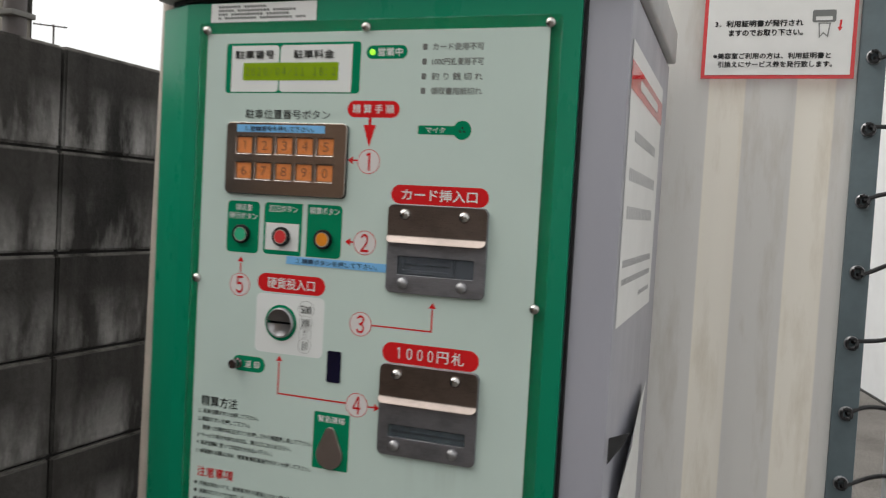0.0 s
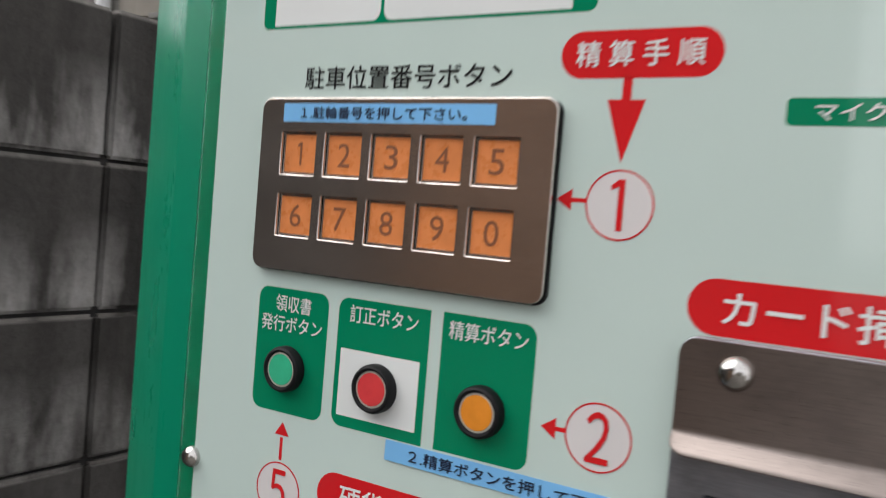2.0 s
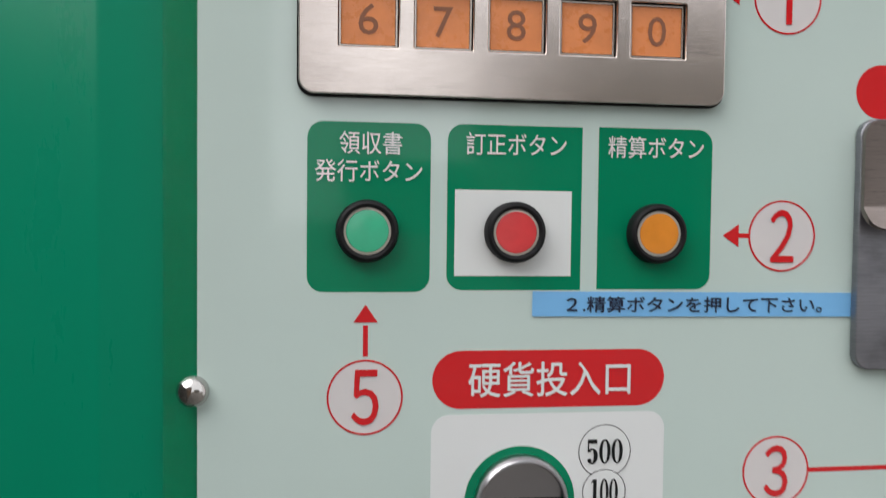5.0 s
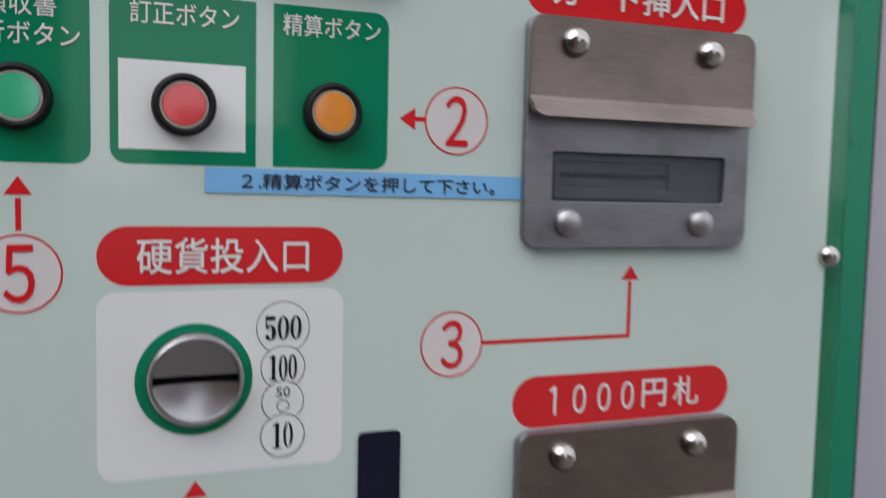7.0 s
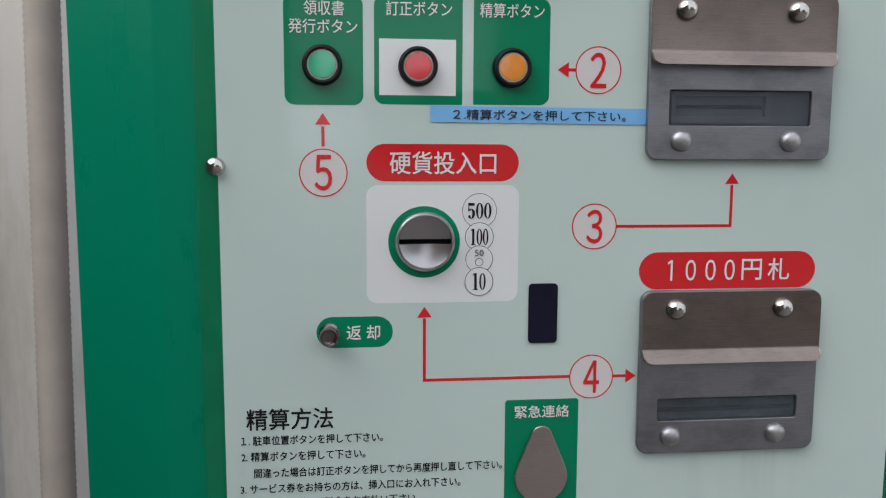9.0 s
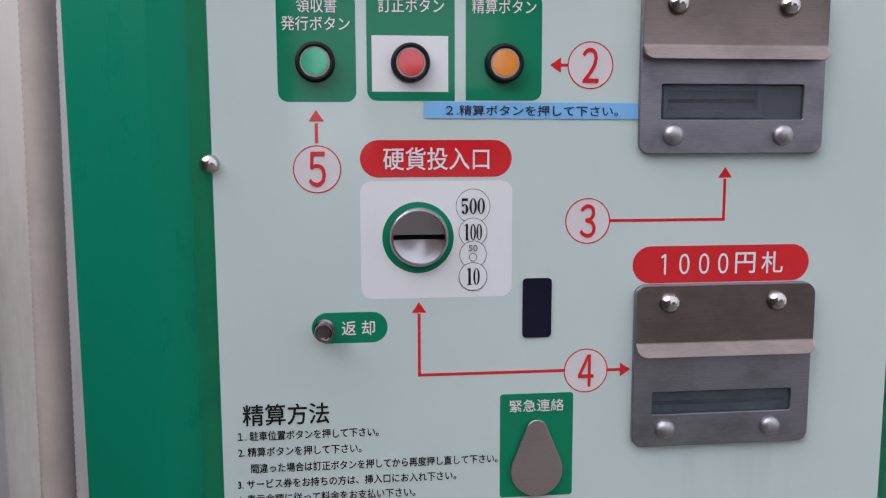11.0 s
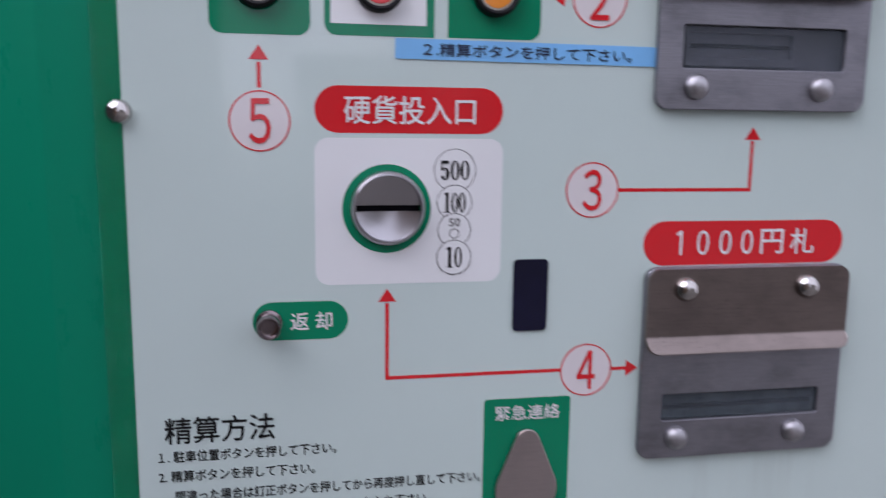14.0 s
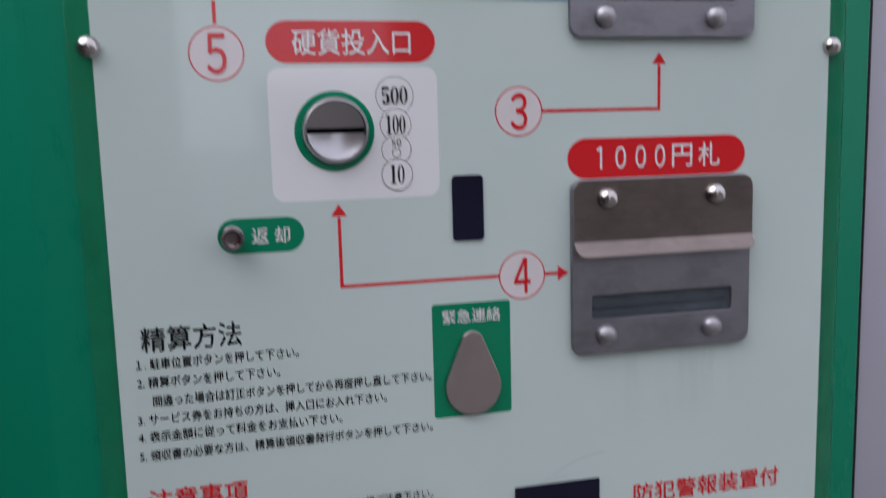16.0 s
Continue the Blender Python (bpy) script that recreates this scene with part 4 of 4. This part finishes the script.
for k, (body, z, r, hw, hh) in enumerate((("500", 1.1232, 0.0108, 0.0076, 0.0049), ("100", 1.1070, 0.0090, 0.0058, 0.0051), ("", 1.0930, 0.0086, 0, 0), ("10", 1.0790, 0.0090, 0.0044, 0.0053))):
    coin_mark(k, z, r)
    if not body:
        continue
    pitch = 2 * hw / len(body)
    for i, ch in enumerate(body):
        part("lettering", bold_serif(ch, -0.0617 + (i - (len(body) - 1) / 2) * pitch, z - hh, z + hh, pitch * 0.92, -0.0006), BLACK_INK, panel)
ink("coin_mark", [ring_pts(-0.0617, 1.0912, 0.0026, 24), ring_pts(-0.0617, 1.0912, 0.0022, 24)], GREY_INK, 4)
words("50", -0.0645, -0.0589, 1.0950, 1.0990, GREY_INK, 3, 0.004)

# coin return
pill(-0.1625, -0.1155, 1.0385, 1.0580, GREEN_INK)
words("返 却", -0.1440, -0.1235, 1.0435, 1.0525, WHITE_INK, 2, 0.006)
part("return_knob", lathe([(0.0064, 0.0), (0.0064, 0.0020), (0.0050, 0.0026), (0.0050, 0.0085), (0.0058, 0.0095), (0.0058, 0.0130), (0.0053, 0.0138), (0.0046, 0.0138), (0.0040, 0.0126), (0.0018, 0.0121), (0, 0.0126)], -0.1545, 1.0480, 32, L1), KNOB, machine, "small chrome coin return knob")

# dark sensor windows
part("sensor_window", cut([round_rect(-0.0300, -0.0113, 1.0390, 1.0772, 0.0025)], 0.0, -0.0011, 0.0003), DARK_WINDOW, machine, "dark smoked sensor window")
part("sensor_window", cut([round_rect(0.0050, 0.0612, 0.8590, 0.8835, 0.001)], 0.0, -0.0011, 0.0003), DARK_WINDOW, machine, "dark smoked sensor window")

# captions of the slots
pill(0.0415, 0.1605, 1.0722, 1.0962, RED_INK)
part("lettering", digit_one(0.0630, 1.0778, 1.0910, 0.0013, -0.0003), WHITE_INK, panel)
for cx in (0.0758, 0.0890, 0.1019):
    words("０", cx - 0.0034, cx + 0.0034, 1.0778, 1.0910, WHITE_INK, 2, 0.004)
words("円", 0.1101, 0.1236, 1.0778, 1.0912, WHITE_INK, 2, 0.004)
words("札", 0.1280, 0.1425, 1.0775, 1.0915, WHITE_INK, 2, 0.004)
pill(0.0425, 0.1610, 1.2580, 1.2800, RED_INK)
words("カード挿入口", 0.0560, 0.1475, 1.2625, 1.2758, WHITE_INK, 2, 0.006)


def slot_plate(z0, z1, lip_z, window, name, label):
    """A steel plate with a folded visor above a window; window: x0, x1, z0, z1."""
    x0, x1 = 0.0424, 0.1627
    base = part(name, cut([round_rect(x0, x1, z0, z1, 0.007, 8), round_rect(*window, 0.0012, 3)], -0.0005, -0.0045, 0.0006), DULL_STEEL, machine, label)
    # the visor: flat against the plate, then folded out over the window
    n = 24
    bm = bmesh.new()
    rows = []
    front = [(-0.0067, z1 - 0.0006), (-0.0067, lip_z + 0.0022), (-0.0069, lip_z + 0.0010), (-0.0076, lip_z - 0.0004), (-0.0112, lip_z - 0.0054), (-0.0119, lip_z - 0.0064), (-0.0121, lip_z - 0.0071)]
    back = [(-0.0047, z1 - 0.0006), (-0.0047, lip_z + 0.0016), (-0.0050, lip_z + 0.0002), (-0.0058, lip_z - 0.0014), (-0.0094, lip_z - 0.0063), (-0.0101, lip_z - 0.0072), (-0.0110, lip_z - 0.0077)]
    loop = front + back[::-1]
    ends = [0.0, 0.0015, 0.005, 0.010, 0.017, 0.026, 0.037, 0.048, 0.058]
    for t in ends + [0.1 + 0.8 * i / n for i in range(n + 1)] + [1 - e for e in reversed(ends)]:
        row = []
        for y, z in loop:
            depth = max(0.0, (-0.0067 - y) / 0.0054)
            top = max(0.0, (z - (z1 - 0.012)) / 0.012)
            x = x0 + 0.0004 + (x1 - x0 - 0.0008) * t
            # rounded upper corners and lip ends
            edge = min(t, 1 - t) * (x1 - x0)
            r = 0.007
            drop = r - math.sqrt(max(0, r * r - (r - edge) ** 2)) if edge < r else 0.0
            zz = z - drop * (1 if top > 0.5 else 0)
            off = 0.85 * drop * min(1.0, depth)
            row.append(bm.verts.new((x, y + 0.5 * off, zz + 0.86 * off)))
        rows.append(row)
    k = len(loop)
    for a, b in zip(rows, rows[1:]):
        for j in range(k):
            bm.faces.new((a[j], a[(j + 1) % k], b[(j + 1) % k], b[j]))
    bm.faces.new(rows[0])
    bm.faces.new(rows[-1][::-1])
    bmesh.ops.recalc_face_normals(bm, faces=bm.faces[:])
    part("visor", to_mesh(bm), STEEL_UP, base, "folded brushed steel visor")
    for bx in (0.0642, 0.1358):
        screw(bx, z1 - 0.0115, 0.0067, -0.0066, CHROME, base, "bolt", "chrome dome bolt", 0.0064)
        screw(bx, z0 + 0.0118, 0.0067, -0.0044, DULL_CHROME, base, "bolt", "dull dome bolt", 0.0056)
    return base


bill = slot_plate(0.9645, 1.0718, 1.0330, (0.0552, 0.1500, 0.9862, 1.0010), "bill_slot_plate", "brushed steel bill slot plate with a folded visor")
part("slot_back", to_mesh(box(0.0552, 0.1523, 0.0022, 0.0036, 0.9842, 1.0013, 0.0003)), SMOKE, bill, "smoky plastic inside the slot")
part("slot_gap", to_mesh(box(0.0580, 0.1495, 0.0014, 0.0024, 0.9905, 0.9932, 0.0003)), HOLE, bill, "black bill gap")
card = slot_plate(1.1550, 1.2575, 1.2200, (0.0560, 0.1490, 1.1762, 1.1980), "card_slot_plate", "brushed steel card slot plate with a folded visor")
part("slot_back", to_mesh(box(0.0548, 0.1517, 0.0018, 0.0036, 1.1748, 1.2007, 0.0003)), CARD_PLASTIC, card, "grey plastic inside the slot")
part("card_mouth", cut([round_rect(0.0585, 0.1240, 1.1775, 1.1980, 0.001), round_rect(0.0615, 0.1200, 1.1820, 1.1945, 0.0006)], 0.0017, -0.0012, 0.0005), CARD_PLASTIC, card, "grey plastic card mouth")
part("slot_gap", to_mesh(box(0.0625, 0.1190, 0.0006, 0.0019, 1.1872, 1.1892, 0.0003)), HOLE, card, "black card gap")

for plate, (wx0, wx1, wz0, wz1) in ((bill, (0.0556, 0.1496, 0.9866, 1.0006)), (card, (0.0564, 0.1486, 1.1766, 1.1976))):
    part("slot_pane", cut([round_rect(wx0, wx1, wz0, wz1, 0.001, 3)], -0.0024, -0.0032), PANE, plate, "cloudy plastic film over the slot")

# emergency call
ink("caption_plate", [round_rect(-0.0440, 0.0040, 0.9328, 1.0020, 0.002)], GREEN_INK)
words("緊急連絡", -0.0378, -0.0022, 0.9900, 0.9980, WHITE_INK, 2, 0.004)


def teardrop(cx, z_top, z_bot):
    big, small = 0.0172, 0.0068
    cb, ct = z_bot + big, z_top - small
    tilt = math.asin((big - small) / (ct - cb))
    pts = []
    for i in range(17):
        a = tilt + (math.pi - 2 * tilt) * i / 16
        pts.append((cx + small * math.cos(a), ct + small * math.sin(a)))
    for i in range(33):
        a = math.pi - tilt + (math.pi + 2 * tilt) * i / 32
        pts.append((cx + big * math.cos(a), cb + big * math.sin(a)))
    return pts


part("keyhole_cover", cut([teardrop(-0.0203, 0.9852, 0.9340)], -0.0010, -0.0032, 0.0006), COVER_STEEL, machine, "drop-shaped brushed steel cover")

# instructions
words("精算方法", -0.2060, -0.1530, 0.9875, 1.0010, BLACK_INK, 1, 0.006)
for body, x0, x1, z in (
    ("１. 駐車位置ボタンを押して下さい。", -0.2095, -0.1220, 0.9808),
    ("2. 精算ボタンを押して下さい。", -0.2095, -0.1330, 0.9705),
    ("間違った場合は訂正ボタンを押してから再度押し直して下さい。", -0.2020, -0.0455, 0.9598),
    ("3. サービス券をお持ちの方は、挿入口にお入れ下さい。", -0.2105, -0.0725, 0.9496),
    ("4. 表示金額に従って料金をお支払い下さい。", -0.2110, -0.0990, 0.9398),
    ("5. 領収書の必要な方は、精算後領収書発行ボタンを押して下さい。", -0.2110, -0.0455, 0.9290),
):
    words(body, x0, x1, z - 0.0030, z + 0.0030, BLACK_INK, 1, 0.006)
words("注意事項", -0.2080, -0.1545, 0.8960, 0.9090, RED_INK, 1, 0.008)
for body, x1, z in (("料金は後払いです。駐車番号をお間違えのない様ご注意下さい。", -0.0465, 0.8870), ("用紙切れランプが点灯している時は領収書の発行は出来ません。", -0.0460, 0.8770), ("駐車場内での事故、盗難等は一切責任を負いません。", -0.0735, 0.8665)):
    ink("bullet", [ring_pts(-0.2098, z, 0.0024, 18)], BLACK_INK)
    words(body, -0.2040, x1, z - 0.0030, z + 0.0030, BLACK_INK, 1, 0.006)
words("防犯警報装置付", 0.0850, 0.1905, 0.8625, 0.8755, RED_INK, 1, 0.008)
tape("間違って精算された場合の返金はできません。", -0.1800, 0.0112, 0.8475, 0.8575, -0.1740, 0.0010, -0.0003, PINK, BLACK_INK, "pink printed label tape")

# maker's plate, with the mark as plain shapes
mark = part("maker_label", cut([round_rect(0.0400, 0.1970, 0.8290, 0.8510, 0.0006)], 0.0, -0.0012), PAPER, machine, "white maker label with a red and grey mark")
mx = 0.0810
part("mark", cut([round_rect(mx, mx + 0.0075, 0.8330, 0.8470, 0.001)], -0.0011, -0.0015), RED_INK, mark, "red mark")
part("mark", cut([round_rect(mx + 0.0115, mx + 0.0138, 0.8330, 0.8470)], -0.0011, -0.0015), GREY_INK, mark)
part("mark", cut([round_rect(mx + 0.0180, mx + 0.0275, 0.8330, 0.8470, 0.001), round_rect(mx + 0.0200, mx + 0.0255, 0.8350, 0.8450)], -0.0011, -0.0015), GREY_INK, mark)
for i in range(6):
    a = mx + 0.0330 + i * 0.0082
    part("text_bar", cut([round_rect(a, a + 0.0050, 0.8390, 0.8465)], -0.0011, -0.0015), GREY_INK, mark)
part("text_bar", cut([round_rect(mx + 0.0330, mx + 0.0800, 0.8335, 0.8350)], -0.0011, -0.0015), GREY_INK, mark)

# wear: a long scratch above the lower window, and smudges by the screws
_sc_pts = [(0.030 + 0.035 * t, 0.8885 + 0.0115 * t + 0.003 * math.sin(t * 3.0)) for t in [i / 14 for i in range(15)]]
ink("scratch", [_sc_pts + [(x + 0.0001, z - 0.00045) for x, z in reversed(_sc_pts)]], SOFT_INK, 1, None, "faint scratch")
_sc_pts = [(0.024 + 0.016 * t, 0.8862 + 0.001 * t) for t in [i / 6 for i in range(7)]]
ink("scratch", [_sc_pts + [(x, z - 0.0003) for x, z in reversed(_sc_pts)]], SOFT_INK, 1, None, "faint scratch")

# papers on the machine
top_note = part("sticker", cut([round_rect(-0.2180, -0.0690, 1.4728, 1.4960, 0.0005)], 0.0036, 0.0030), PAPER, machine, "white sticker with small print")
for k, count in enumerate((15, 24, 22, 27)):
    z = 1.4915 - k * 0.0046
    for i in range(count):
        if (i * 7 + k * 3) % 11 == 5:
            continue
        a = -0.207 + i * 0.0046
        part("text_bar", cut([round_rect(a, a + 0.0036, z - 0.0014, z + 0.0014)], 0.0030, 0.0027), GREY_INK, top_note)
part("poster", cut([round_rect(-0.2300, 0.2455, 0.4500, 0.8105, 0.001)], 0.0036, 0.0030), PAPER, machine, "plain white sheet below the panel")



def side(outlines, back, front):
    """Like cut(), but on the machine's flank: x of the outline runs along world y."""
    me = cut(outlines, 0, 0.0 - abs(front - back))
    rot = Matrix(((0, -1, 0, back), (1, 0, 0, 0), (0, 0, 1, 0), (0, 0, 0, 1)))
    me.transform(rot)
    return me


notice = part("side_notice", side([round_rect(0.040, 0.400, 1.132, 1.452)], 0.3035, 0.3041), PAPER, machine, "white notice with a red heading on the flank")
part("heading", side([round_rect(0.040, 0.400, 1.398, 1.430)], 0.3042, 0.3046), RED_INK, notice, "red heading band")
for a, b, z, h in ((0.12, 0.33, 1.414, 0.012),):
    part("text_bar", side([round_rect(a, b, z - h / 2, z + h / 2)], 0.3047, 0.3050), WHITE_INK, notice)
for a, b, z, h in ((0.10, 0.34, 1.352, 0.020), (0.07, 0.36, 1.306, 0.022), (0.07, 0.35, 1.262, 0.022), (0.06, 0.37, 1.203, 0.013), (0.06, 0.37, 1.182, 0.011), (0.24, 0.37, 1.158, 0.009)):
    n = max(3, int((b - a) / (h * 0.75)))
    for i in range(n):
        q = a + (b - a) * i / n
        part("text_bar", side([round_rect(q, q + (b - a) / n * 0.58, z - h / 3, z + h / 3)], 0.3042, 0.3045), SOFT_INK, notice)


def peeling_paper():
    """A second notice below, peeled from its upper front corner so that the dark back shows."""
    n = 14
    bm = bmesh.new()
    rows = []
    for j in range(n + 1):
        row = []
        for i in range(n + 1):
            a, b = 0.06 + 0.33 * i / n, 1.018 - 0.30 * j / n
            s = max(0.0, (0.19 - (a - 0.06) * 0.35 - (1.018 - b) * 0.9))
            curl = s / 0.19
            x = 0.3045 + 0.018 * curl ** 1.6
            row.append(bm.verts.new((x, a + 0.05 * curl ** 2, b - 0.035 * curl ** 2)))
        rows.append(row)
    for p, q in zip(rows, rows[1:]):
        for i in range(n):
            bm.faces.new((p[i], p[i + 1], q[i + 1], q[i]))
    ob = part("peeling_notice", to_mesh(bm), PAPER, machine, "white notice peeling off the flank, its dark back showing")
    bm = bmesh.new()
    pts = [(0.306, 0.026, 1.013), (0.327, 0.034, 1.020), (0.320, 0.038, 1.004), (0.306, 0.026, 0.984)]
    v = [bm.verts.new(p) for p in pts] + [bm.verts.new((p[0] + 0.0006, p[1] - 0.0008, p[2])) for p in pts]
    bm.faces.new(v[:4])
    bm.faces.new(v[:3:-1])
    for i in range(4):
        bm.faces.new((v[i], v[(i + 1) % 4], v[4 + (i + 1) % 4], v[4 + i]))
    bmesh.ops.recalc_face_normals(bm, faces=bm.faces[:])
    part("torn_corner", bm, PAPER_BACK, ob, "dark curled corner")


peeling_paper()


# ---- block wall, course by course ----
def block_wall():
    m = pose(-0.83, 0.45, 0, 0, 0, -2.5)
    ob = empty("wall_west", -0.83, 0.45, 0)
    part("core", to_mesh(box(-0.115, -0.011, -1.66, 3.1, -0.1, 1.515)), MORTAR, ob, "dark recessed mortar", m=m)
    kinds = []
    for k in range(4):
        bm = bmesh.new()
        bmesh.ops.create_cube(bm, size=1)
        for v in bm.verts:
            v.co = Vector((-0.06 + v.co.x * 0.12, v.co.y * 0.396, v.co.z * 0.1975)) + 0.0015 * noise.noise_vector(v.co * 9 + Vector((k * 3, 0, 0)))
        bmesh.ops.bevel(bm, geom=bm.edges[:], offset=0.0045, segments=2, affect="EDGES")
        me = to_mesh(bm)
        me.materials.append(BLOCK)
        kinds.append(me)
    for c in range(8):
        for i in range(-4, 8):
            rnd = random.Random(c * 100 + i)
            off = Matrix.Translation((rnd.uniform(-0.002, 0.002), -0.061 + 0.2 + i * 0.4, 1.4325 - c * 0.2038))
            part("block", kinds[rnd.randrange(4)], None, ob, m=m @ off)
    return tagged(ob, "dark weather-stained concrete block wall", "wall", kind="structure")


block_wall()
